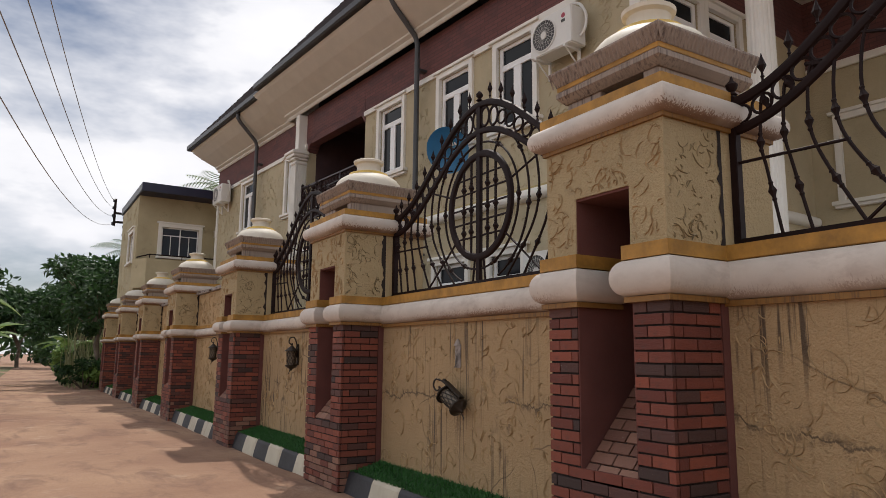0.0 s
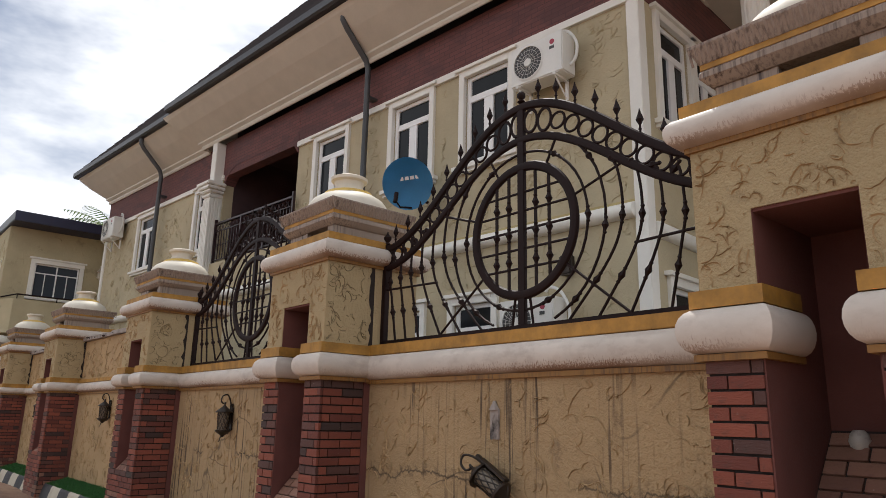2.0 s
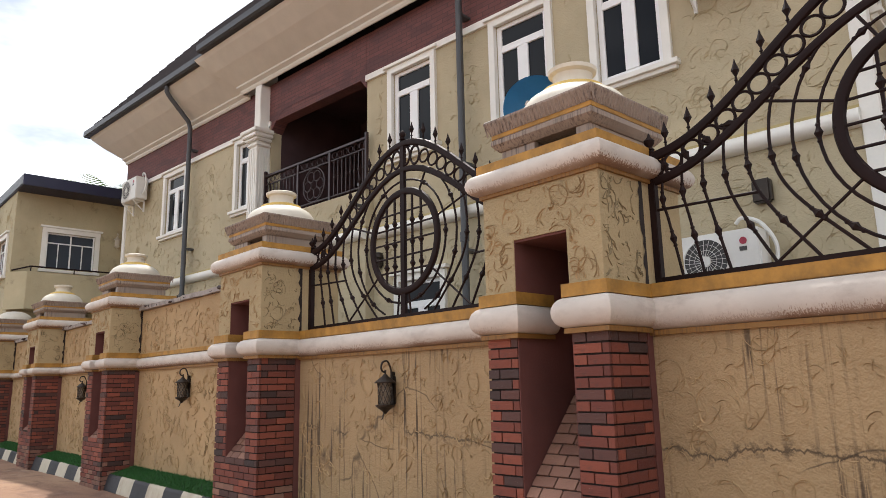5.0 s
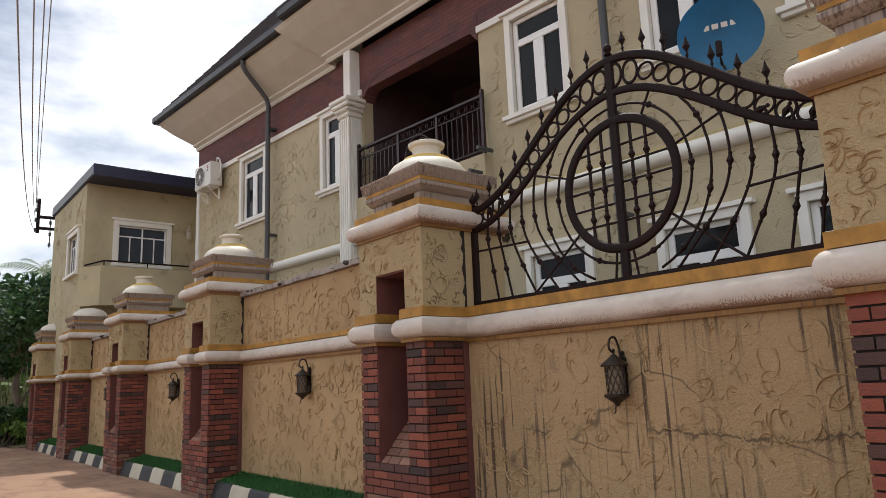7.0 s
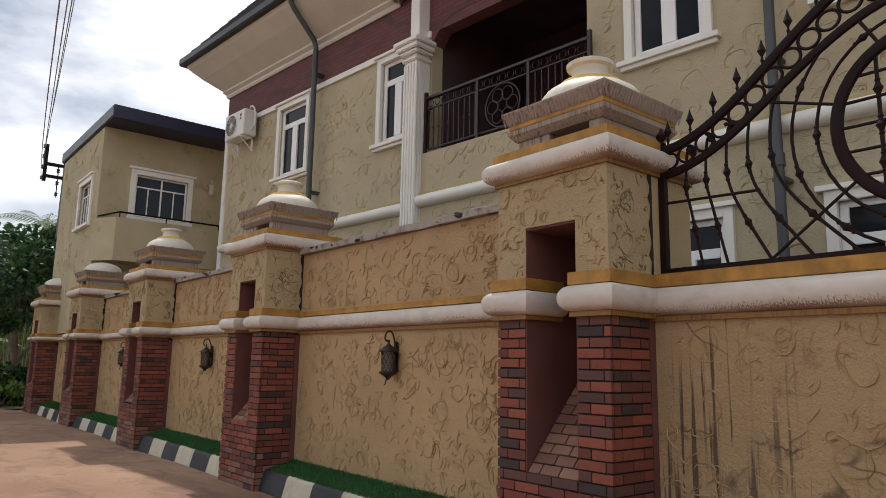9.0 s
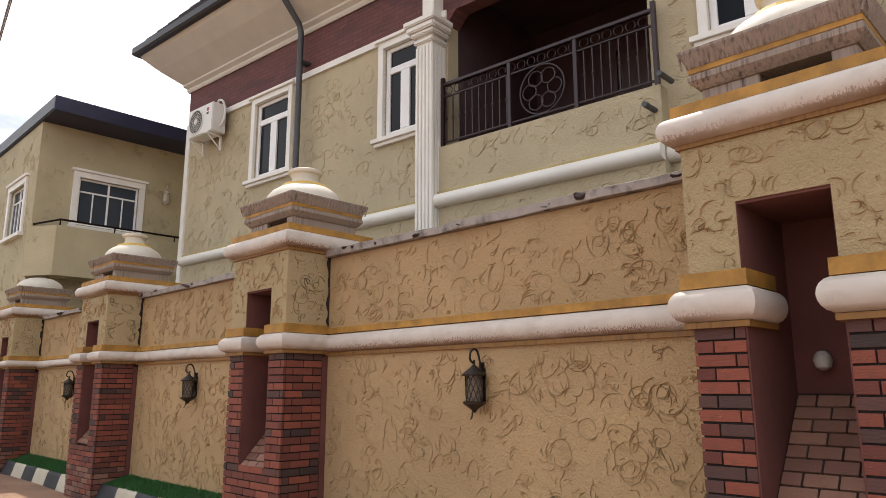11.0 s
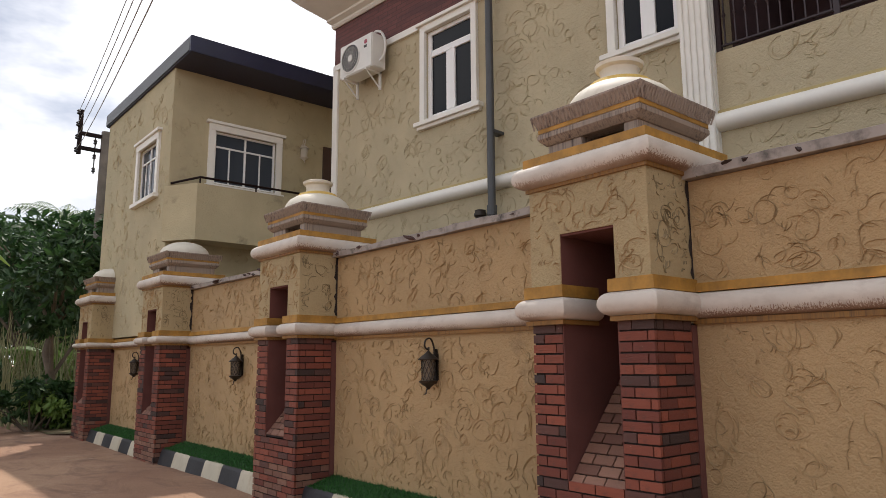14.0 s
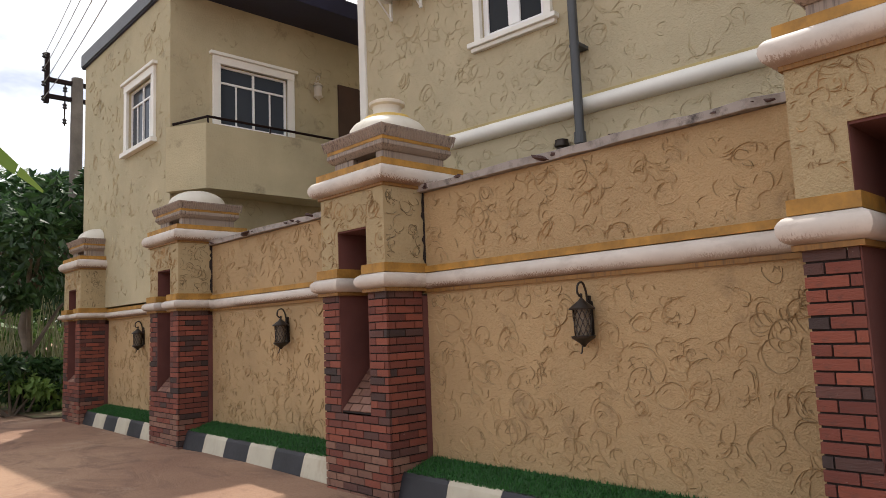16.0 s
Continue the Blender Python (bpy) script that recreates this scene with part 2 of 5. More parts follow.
def glass_dark(name, tint=(0.015, 0.017, 0.02)):
    m, n, l, b = shader(name, tint, 0.06)
    b.inputs["Specular IOR Level"].default_value = 0.12
    bump(n, l, b, noise_at(n, l, coords(n, l), 1.2, 1.0), 0.04, 0.05)
    return m


M_FENCE = stucco("fence_plaster", (0.435, 0.297, 0.152), (0.15, 0.10, 0.06), 0.024, 1.0)
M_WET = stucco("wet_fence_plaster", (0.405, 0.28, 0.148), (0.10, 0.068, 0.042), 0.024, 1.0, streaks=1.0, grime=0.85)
M_BLOCK = stucco("pier_plaster", (0.42, 0.325, 0.18), (0.10, 0.085, 0.055), 0.024, 1.0, grime=0.7)
M_HOUSE = stucco("house_plaster", (0.475, 0.405, 0.265), (0.29, 0.25, 0.155), 0.020, 1.0, grime=0.3)
M_ANNEX = stucco("annex_plaster", (0.46, 0.395, 0.25), (0.20, 0.17, 0.11), 0.018, 1.0, grime=0.75)
M_WHITE = weathered("weathered_white_paint", (0.62, 0.555, 0.49), (0.26, 0.19, 0.15), 0.32, (5, 5, 9), (0.19, 0.095, 0.05))
M_CAP = weathered("weathered_cap_paint", (0.32, 0.25, 0.20), (0.06, 0.040, 0.034), 1.0, (34, 34, 0.9))
M_DOME = weathered("dome_paint", (0.68, 0.63, 0.53), (0.36, 0.30, 0.21), 0.45, (12, 12, 2))
M_TRIM = plain("trim_white", (0.76, 0.74, 0.68), 0.5, vary=0.05)
M_CREAM = plain("cream_soffit", (0.56, 0.51, 0.43), 0.6, vary=0.06)
M_ORANGE = plain("ochre_paint", (0.36, 0.185, 0.032), 0.65, vary=0.35, blotch=7)
M_FILLET = weathered("stained_fillet", (0.27, 0.135, 0.03), (0.075, 0.038, 0.02), 0.9, (40, 40, 1.0))
M_YELLOW = plain("yellow_ring_paint", (0.62, 0.42, 0.10), 0.6, vary=0.2)
M_STRING = plain("string_edge_paint", (0.42, 0.34, 0.15), 0.7, vary=0.15)
# M_RIDGE, M_HRIDGE: ridge shade and dirt painted in, a tone below the plaster.
M_RIDGE = plain("plaster_ridge", (0.36, 0.25, 0.13), 0.9, vary=0.3, blotch=6)
M_MOULD = plain("mouldy_ridge", (0.25, 0.195, 0.11), 0.95, vary=0.4, blotch=9)
M_GLOBE = plain("bulkhead_glass", (0.42, 0.40, 0.36), 0.3, vary=0.15)
M_HRIDGE = plain("house_plaster_ridge", (0.43, 0.365, 0.23), 0.9, vary=0.2, blotch=6)
M_MORTAR = plain("dark_mortar", (0.022, 0.015, 0.013), 0.95)
M_BRICK = random_paint("red_brick", (0.115, 0.030, 0.021), (0.245, 0.066, 0.037))
M_BRICKD = random_paint("charred_brick", (0.036, 0.023, 0.021), (0.115, 0.046, 0.036))
M_SILLB = random_paint("sill_brick", (0.15, 0.068, 0.047), (0.27, 0.14, 0.095))
M_NICHE = plain("maroon_render", (0.125, 0.044, 0.036), 0.9, vary=0.2, grain=120, relief=0.5)
M_IRON = plain("wrought_iron", (0.014, 0.0065, 0.006), 0.55, 0.0, vary=0.3)
M_LAMP = plain("lamp_bronze", (0.035, 0.026, 0.020), 0.45, 0.5, vary=0.3)
M_LGLASS = plain("lamp_glass", (0.15, 0.12, 0.085), 0.25, vary=0.2)
M_TURF = leafy("artificial_turf", (0.018, 0.085, 0.018), (0.045, 0.17, 0.035))
M_TURFB = plain("turf_backing", (0.018, 0.075, 0.018), 0.9)
M_KWHITE = weathered("kerb_white", (0.54, 0.49, 0.38), (0.28, 0.19, 0.11), 0.6, (4, 4, 2))
M_KBLACK = plain("kerb_black", (0.022, 0.022, 0.026), 0.6, vary=0.35)
M_EARTH = earth()
M_VERGE = soil_green()
M_MAROON = brick_paint()
M_GLASS = glass_dark("window_glass")
M_IRON.node_tree.nodes["Principled BSDF"].inputs["Specular IOR Level"].default_value = 0.14
M_GLASSB = glass_dark("annex_glass", (0.05, 0.06, 0.075))
M_PVC = plain("window_white", (0.80, 0.80, 0.79), 0.35, vary=0.03)
M_GUTTER = plain("dark_gutter", (0.020, 0.017, 0.020), 0.4, vary=0.2)
M_PIPE = plain("downpipe_grey", (0.055, 0.058, 0.062), 0.45, vary=0.15)
M_ROOF = plain("roof_tile", (0.024, 0.016, 0.017), 0.85, vary=0.3, relief=0.5)
M_FASCIA = plain("navy_fascia", (0.012, 0.013, 0.040), 0.5, vary=0.2)
M_CONC = weathered("coping_concrete", (0.36, 0.315, 0.285), (0.030, 0.024, 0.022), 1.0, (5, 5, 5))
M_AC = plain("ac_casing", (0.70, 0.69, 0.65), 0.45, vary=0.05)
M_ACD = plain("ac_fan_dark", (0.045, 0.045, 0.045), 0.5)
M_RED = plain("badge_red", (0.35, 0.02, 0.05), 0.4)
M_DISH = plain("dish_blue", (0.06, 0.27, 0.50), 0.4, vary=0.1)
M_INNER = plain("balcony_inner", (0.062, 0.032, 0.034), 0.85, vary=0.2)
M_RAIL = plain("railing_paint", (0.026, 0.011, 0.012), 0.4, vary=0.25)
M_WOOD = plain("dark_door", (0.06, 0.03, 0.022), 0.5, vary=0.2)
M_POLE = plain("pole_timber", (0.16, 0.14, 0.12), 0.9, vary=0.3)
M_WIRE = plain("cable", (0.30, 0.30, 0.31), 0.6)
M_BARK = plain("bark", (0.13, 0.10, 0.075), 0.95, vary=0.4, grain=25, relief=0.9)
M_LEAF = leafy("leaf_dark", (0.012, 0.038, 0.011), (0.048, 0.105, 0.03))
M_LEAF2 = leafy("leaf_light", (0.08, 0.16, 0.03), (0.20, 0.30, 0.07))
M_PALM = leafy("palm_leaf", (0.05, 0.10, 0.03), (0.14, 0.20, 0.07))
M_STALK = leafy("dry_stalk", (0.20, 0.20, 0.09), (0.36, 0.36, 0.19))


# ---- mesh helpers ----
def part(name, bm, material, parent=None, label="", smooth=False):
    me = bpy.data.meshes.new(name)
    bmesh.ops.recalc_face_normals(bm, faces=bm.faces)
    bm.to_mesh(me)
    bm.free()
    me.materials.append(material)
    if smooth:
        me.polygons.foreach_set("use_smooth", [True] * len(me.polygons))
        me.set_sharp_from_angle(angle=radians(40))
    ob = new(name, me)
    ob.parent = parent
    if label:
        ob["label"] = label
    return ob


def thing(name, m, label, category, group="", kind=""):
    ob = new(name)
    ob.matrix_world = m
    ob.empty_display_size = 0.1
    return tagged(ob, label, category, group, kind)


def box(bm, x0, x1, y0, y1, z0, z1, bevel=0.0):
    r = bmesh.ops.create_cube(bm, size=1.0, matrix=Matrix.Translation(((x0 + x1) / 2, (y0 + y1) / 2, (z0 + z1) / 2)) @ Matrix.Diagonal((x1 - x0, y1 - y0, z1 - z0, 1)))
    if bevel:
        es = list({e for v in r["verts"] for e in v.link_edges})
        bmesh.ops.bevel(bm, geom=es, offset=bevel, segments=2, affect="EDGES")
    return bm


def boxes(*rows, bevel=0.0):
    bm = bmesh.new()
    for r in rows:
        box(bm, *r, bevel=bevel)
    return bm


def sweep(bm, path, profile, closed=False):
    """Carries a profile of (outward, height) along a flat path; outward is to the right of the way."""
    n = len(path)
    rings = []
    for i, p in enumerate(path):
        p = Vector(p)
        a = Vector(path[i - 1]) if (i or closed) else None
        c = Vector(path[(i + 1) % n]) if (i < n - 1 or closed) else None
        d1 = (p - a).normalized() if a is not None else None
        d2 = (c - p).normalized() if c is not None else None
        d1, d2 = d1 or d2, d2 or d1
        n1, n2 = Vector((d1.y, -d1.x)), Vector((d2.y, -d2.x))
        mit = (n1 + n2).normalized()
        mit /= max(0.3, mit.dot(n1))
        rings.append([bm.verts.new((p.x + mit.x * o, p.y + mit.y * o, h)) for o, h in profile])
    m = len(profile)
    for i in range(n if closed else n - 1):
        r, s = rings[i], rings[(i + 1) % n]
        for j in range(m):
            bm.faces.new((r[j], r[(j + 1) % m], s[(j + 1) % m], s[j]))
    if not closed:
        bm.faces.new(rings[0])
        bm.faces.new(rings[-1])
    return bm


def tube(bm, pts, r, seg=6, flat=1.0):
    """A round bar along points; r a number or one per point."""
    pts = [Vector(p) for p in pts]
    rings = []
    up = Vector((1, 0, 0))
    for i, p in enumerate(pts):
        d = (pts[min(i + 1, len(pts) - 1)] - pts[max(i - 1, 0)]).normalized()
        ref = up if abs(d.dot(up)) < 0.95 else Vector((0, 1, 0))
        a = d.cross(ref).normalized()
        b = d.cross(a).normalized()
        rr = r[i] if isinstance(r, (list, tuple)) else r
        rings.append([bm.verts.new(p + a * math.cos(k * math.tau / seg) * rr + b * math.sin(k * math.tau / seg) * rr * flat) for k in range(seg)])
    for r1, r2 in zip(rings, rings[1:]):
        for k in range(seg):
            bm.faces.new((r1[k], r1[(k + 1) % seg], r2[(k + 1) % seg], r2[k]))
    bm.faces.new(rings[0])
    bm.faces.new(rings[-1])
    return bm


def lathe(bm, rows, at=(0, 0, 0), seg=20, caps=True):
    """Turns (radius, height) rows round the upright axis at a place."""
    rings = [[bm.verts.new((at[0] + r * math.cos(k * math.tau / seg), at[1] + r * math.sin(k * math.tau / seg), at[2] + h)) for k in range(seg)] for r, h in rows]
    for r1, r2 in zip(rings, rings[1:]):
        for k in range(seg):
            bm.faces.new((r1[k], r1[(k + 1) % seg], r2[(k + 1) % seg], r2[k]))
    if caps:
        bm.faces.new(rings[0])
        bm.faces.new(rings[-1])
    return bm


def round_profile(p, z0, z1, back=-0.03, n=10):
    """A bellied band from z0 to z1 that stands p proud."""
    mid, half = (z0 + z1) / 2, (z1 - z0) / 2
    return [(back, z0)] + [(p * max(0.0, math.cos(a)) ** 0.8, mid + half * math.sin(a)) for a in (math.pi * (k / n - 0.5) for k in range(n + 1))] + [(back, z1)]


def flat_profile(p, z0, z1, back=-0.03):
    return [(back, z0), (p, z0), (p, z1), (back, z1)]


def holed_wall(bm, x0, x1, u0, u1, z0, z1, holes):
    """A wall between x0 and x1 along y with rectangular openings (u0, u1, z0, z1) cut through."""
    us = sorted({u0, u1, *(h[0] for h in holes), *(h[1] for h in holes)})
    for a, b in zip(us, us[1:]):
        mid = (a + b) / 2
        cuts = sorted((h[2], h[3]) for h in holes if h[0] < mid < h[1])
        z = z0
        for c, d in cuts:
            if c > z:
                box(bm, x0, x1, a, b, z, c)
            z = d
        if z < z1:
            box(bm, x0, x1, a, b, z, z1)
    bmesh.ops.remove_doubles(bm, verts=bm.verts, dist=1e-5)
    return bm


def relief(parent, seed, place, width, height, mat, per=14.0, skip=(), size=1.0, high=0.008):
    """Trowelled scroll ridges: groups of broken arcs that stand proud of a plaster face. place(u, v, proud) gives the point."""
    rnd = random.Random(seed)
    vs, fs = [], []

    def clear(u, v):
        return 0.015 < u < width - 0.015 and 0.015 < v < height - 0.015 and not any(a - 0.012 < u < b + 0.012 and c - 0.012 < v < d + 0.012 for a, b, c, d in skip)

    def ridge(cu, cv, r, a0, a1, squash, lean, grow):
        n = max(4, int(abs(a1 - a0) * r / 0.017))
        half = rnd.uniform(0.0026, 0.005)
        wob = rnd.uniform(0, 6)
        last = None
        for i in range(n + 1):
            s = i / n
            a = a0 + (a1 - a0) * s
            rr = r * (1 + grow * s + 0.05 * math.sin(3 * a + wob) + rnd.uniform(-0.025, 0.025))
            p, q = math.cos(a), math.sin(a) * squash
            du, dv = p * math.cos(lean) - q * math.sin(lean), p * math.sin(lean) + q * math.cos(lean)
            u, v = cu + rr * du, cv + rr * dv
            if not clear(u, v):
                last = None
                continue
            fade = min(1.0, 0.25 + 3.2 * min(s, 1 - s)) * rnd.uniform(0.75, 1.1)
            h, k = half * (0.5 + 0.5 * fade), len(vs)
            vs.extend((place(u - du * h, v - dv * h, -0.001), place(u + du * h * 0.5, v + dv * h * 0.5, high * fade), place(u + du * h * 1.2, v + dv * h * 1.2, -0.001)))
            if last is not None:
                fs.extend(((last, last + 1, k + 1, k), (last + 1, last + 2, k + 2, k + 1)))
            last = k

    for _ in range(int(per * width * height)):
        cu, cv = rnd.uniform(0, width), rnd.uniform(0, height)
        r = rnd.uniform(0.025, 0.11) * size
        squash, lean = rnd.uniform(0.55, 1.0), rnd.uniform(0, 3.1)
        if rnd.random() < 0.16:
            a0 = rnd.uniform(0, 6.28)
            ridge(cu, cv, r * 1.25, a0, a0 + rnd.uniform(4.5, 7.5), squash, lean, rnd.uniform(-0.5, -0.1))
        for _k in range(rnd.choice((1, 2, 2, 3, 4))):
            a0 = rnd.uniform(0, 6.28)
            ridge(cu + rnd.uniform(-0.03, 0.03), cv + rnd.uniform(-0.03, 0.03), r * rnd.uniform(0.7, 1.3), a0, a0 + rnd.uniform(0.5, 2.3), squash, lean, rnd.uniform(-0.4, 0.4))
    me = bpy.data.meshes.new("plaster_relief")
    me.from_pydata([tuple(p) for p in vs], [], fs)
    me.materials.append(mat)
    ob = new("plaster_relief", me)
    ob.parent = parent
    return tagged(ob, "raised trowelled scroll ridges in the plaster", kind="stuff")


# ---- fence: piers, walls, grilles ----
FRONT, WALL, DEEP, WIDE = 2.68, 3.12, 0.88, 0.90
PIERS = [2.22, 6.17, 10.06, 14.49, 18.52, 22.57, 26.45]
N0, N1 = 0.24, 0.65
COURSE = 0.0625
LOW_EDGE = lambda y: 1.597 + 0.0042 * (y - 2.2)

unit = bmesh.new()
box(unit, -0.5, 0.5, -0.5, 0.5, -0.5, 0.5)
bmesh.ops.bevel(unit, geom=unit.edges[:], offset=0.03, segments=1, affect="EDGES")
BRICK_MESH = bpy.data.meshes.new("brick")
unit.to_mesh(BRICK_MESH)
unit.free()
BRICK_DARK, BRICK_SILL = BRICK_MESH.copy(), BRICK_MESH.copy()
for me, mat in ((BRICK_MESH, M_BRICK), (BRICK_DARK, M_BRICKD), (BRICK_SILL, M_SILLB)):
    me.materials.append(mat)


def brick(parent, me, x, y, z, sx, sy, sz, tilt=0.0):
    ob = new("brick", me)
    ob.parent = parent
    ob.matrix_basis = pose(x, y, z, 0, tilt, 0) @ Matrix.Diagonal((sx, sy, sz, 1))
    return ob


def run(a, b, length, shift):
    """Splits a stretch into brick lengths with a staggered first piece."""
    out, p = [], a
    nxt = a + (shift if shift > 0.03 else length)
    while p < b - 0.02:
        e = min(nxt, b)
        if b - e < 0.03:
            e = b
        out.append((p, e))
        p, nxt = e, e + length
    return out


def pick(dark, z):
    """Dark courses are mostly burnt bricks; the lowest courses are dulled by splashed earth."""
    if z < 0.42 and random.random() < 0.75 - z:
        return BRICK_SILL
    return BRICK_DARK if random.random() < (0.85 if dark else 0.07) else BRICK_MESH


def make_pier(y, finial):
    TOP = LOW_EDGE(y) + 0.008
    pier = thing("fence_pier", pose(FRONT, y, 0), "brick-clad fence pier with plastered block, tall niche and stepped white cap" if finial else "brick-clad fence pier with plastered block and a plain dome without finial", "pier", "piers of the fence")
    i = 0.012
    part("core", boxes((i, DEEP, i, WIDE - i, -0.15, 0.68), (i, DEEP, i, N0 - 0.004, 0.68, 1.64), (i, DEEP, N1 + 0.004, WIDE - i, 0.68, 1.64), (0.60, DEEP, N0 - 0.004, N1 + 0.004, 0.68, 1.64)), M_MORTAR, pier, "dark mortar core")
    for r in ((0.006, 0.60, N0 - 0.004, N0 + 0.004, 0.60, 2.22), (0.006, 0.60, N1 - 0.004, N1 + 0.004, 0.60, 2.22), (0.585, 0.60, N0 + 0.004, N1 - 0.004, 0.60, 2.22), (0.01, 0.585, N0 + 0.004, N1 - 0.004, 2.205, 2.22)):
        part("niche_lining", boxes(r), M_NICHE, pier, "rough maroon render inside the niche")
    sill = bmesh.new()
    vs = [sill.verts.new(c) for c in ((0.012, N0 + 0.004, 0.66), (0.012, N1 - 0.004, 0.66), (0.585, N1 - 0.004, 0.66), (0.585, N0 + 0.004, 0.66), (0.012, N0 + 0.004, 0.69), (0.012, N1 - 0.004, 0.69), (0.585, N1 - 0.004, 1.33), (0.585, N0 + 0.004, 1.33))]
    for q in ((0, 1, 2, 3), (4, 5, 6, 7), (0, 1, 5, 4), (1, 2, 6, 5), (2, 3, 7, 6), (3, 0, 4, 7)):
        sill.faces.new([vs[k] for k in q])
    part("niche_sill", sill, M_MORTAR, pier)
    slope = math.atan2(0.64, 0.573)
    for k in range(11):
        s = 0.035 + k * 0.0765
        for a, b in run(N0 + 0.008, N1 - 0.008, 0.15, 0.075 if k % 2 else 0.0):
            brick(pier, BRICK_SILL, 0.012 + s * math.cos(slope), (a + b) / 2, 0.694 + s * math.sin(slope), 0.066, b - a - 0.01, 0.02, -math.degrees(slope))
    strip = boxes((0.385, 0.44, -0.004, 0.03, -0.1, 1.63), (0.385, 0.44, WIDE - 0.03, WIDE + 0.004, -0.1, 1.63))
    part("edge_strip", strip, M_NICHE, pier, "maroon painted strip beside the wall")
    rows = int((TOP + 0.05) / COURSE)
    for r in range(rows):
        z = TOP - (r + 0.5) * COURSE
        dark = r % 5 == 0
        stag = 0.10 if r % 2 else 0.0
        spans = run(0.0, N0, 0.20, 0.145 - stag) + run(N1, WIDE, 0.20, 0.055 + stag) if z > 0.70 else run(0.0, WIDE, 0.20, 0.145 - stag)
        for a, b in spans:
            me = pick(dark, z)
            w = b - a - (0.009 if a > 0 else 0.0045)
            brick(pier, me, 0.010 + random.uniform(-0.0015, 0.0015), (a + b) / 2 + (0 if a > 0 else -0.002), z + random.uniform(-0.001, 0.001), 0.022, w, COURSE - 0.0105)
        for a, b in run(0.022, 0.385, 0.20, 0.07 + stag):
            me = pick(dark, z)
            brick(pier, me, (a + b) / 2, 0.010 + random.uniform(-0.0015, 0.0015), z, b - a - 0.009, 0.022, COURSE - 0.0105)
    block = boxes((0, DEEP, 0, N0, 1.80, 2.54), (0, DEEP, N1, WIDE, 1.80, 2.54), (0, DEEP, N0, N1, 2.22, 2.54), (0.6, DEEP, N0, N1, 1.6, 2.22))
    bmesh.ops.remove_doubles(block, verts=block.verts, dist=1e-5)
    part("plaster_block", block, M_BLOCK, pier, "tan plaster block with embossed scrolls and mould stains")
    relief(pier, int(y * 10), lambda u, v, d: (-d, u, 1.895 + v), WIDE, 0.635, M_RIDGE, 130.0, ((N0, N1, 0.0, 0.325),), 0.75, 0.008)
    relief(pier, int(y * 10) + 1, lambda u, v, d: (u, -d, 1.895 + v), 0.40, 0.635, M_MOULD, 150.0, (), 0.65, 0.008)
    jb = bmesh.new()
    rj = random.Random(int(y * 100))
    js = [(jb.verts.new((0.43 - rj.uniform(0.002, 0.035), -0.004, 1.90 + 0.64 * i / 16)), jb.verts.new((0.445, -0.004, 1.90 + 0.64 * i / 16)), jb.verts.new((0.445, 0.02, 1.90 + 0.64 * i / 16))) for i in range(17)]
    for (p0, p1, p2), (q0, q1, q2) in zip(js, js[1:]):
        jb.faces.new((p0, p1, q1, q0)), jb.faces.new((p1, p2, q2, q1))
    part("joint", jb, M_MORTAR, pier, "black mouldy joint beside the wall")
    right = [(0.42, 0.0), (0.0, 0.0), (0.0, N0), (0.33, N0)]
    left = [(0.33, N1), (0.0, N1), (0.0, WIDE), (0.42, WIDE)]
    for path in (right, left):
        path = path[::-1]
        part("band", sweep(bmesh.new(), path, round_profile(0.082, TOP + 0.022, 1.82)), M_WHITE, pier, "bellied white band", smooth=True)
        part("fillet", sweep(bmesh.new(), path, flat_profile(0.03, TOP - 0.006, TOP + 0.022)), M_FILLET, pier)
        part("ochre_strip", sweep(bmesh.new(), path, flat_profile(0.035, 1.82, 1.895)), M_ORANGE, pier, "ochre painted strip")
    ring = [(0, 0), (0, WIDE), (DEEP, WIDE), (DEEP, 0)][::-1]
    part("cap_fillet", sweep(bmesh.new(), ring, flat_profile(0.018, 2.528, 2.555), True), M_FILLET, pier)
    part("cap_band", sweep(bmesh.new(), ring, round_profile(0.085, 2.55, 2.70), True), M_WHITE, pier, "bellied white cap band", smooth=True)
    part("cap_ochre", sweep(bmesh.new(), ring, flat_profile(0.028, 2.70, 2.755), True), M_ORANGE, pier)
    q = -0.095
    part("cap_neck", boxes((-q, DEEP + q, -q, 0.20, 2.70, 2.91), (-q, DEEP + q, 0.52, WIDE + q, 2.70, 2.91), (0.35, DEEP + q, 0.20, 0.52, 2.70, 2.91), bevel=0.004), M_CAP, pier, "stained cap neck with a vent hole")
    part("cap_floor", boxes((0.0, DEEP, 0.0, WIDE, 2.53, 2.72)), M_CAP, pier)
    step = [(-0.2, 2.855), (-0.085, 2.855), (-0.07, 2.87), (-0.045, 2.90), (-0.045, 2.925), (-0.055, 2.94), (-0.2, 2.94)]
    part("cap_moulding", sweep(bmesh.new(), ring, step, True), M_CAP, pier, "grey stained moulding")
    part("cap_line", sweep(bmesh.new(), ring, flat_profile(-0.05, 2.94, 2.968, -0.2), True), M_ORANGE, pier)
    slab = [(-0.4, 2.968), (-0.048, 2.968), (-0.03, 3.01), (-0.012, 3.045), (-0.012, 3.06), (-0.4, 3.085)]
    part("cap_slab", sweep(bmesh.new(), ring, slab, True), M_CAP, pier, "flared cap slab with rain streaks")
    ribs = bmesh.new()
    for k in range(30):
        y = 0.02 + (WIDE - 0.04) * k / 29
        tube(ribs, [(0.046, y, 2.97), (0.012, y, 3.05)], 0.007, 4)
        x = 0.02 + (DEEP - 0.04) * k / 29
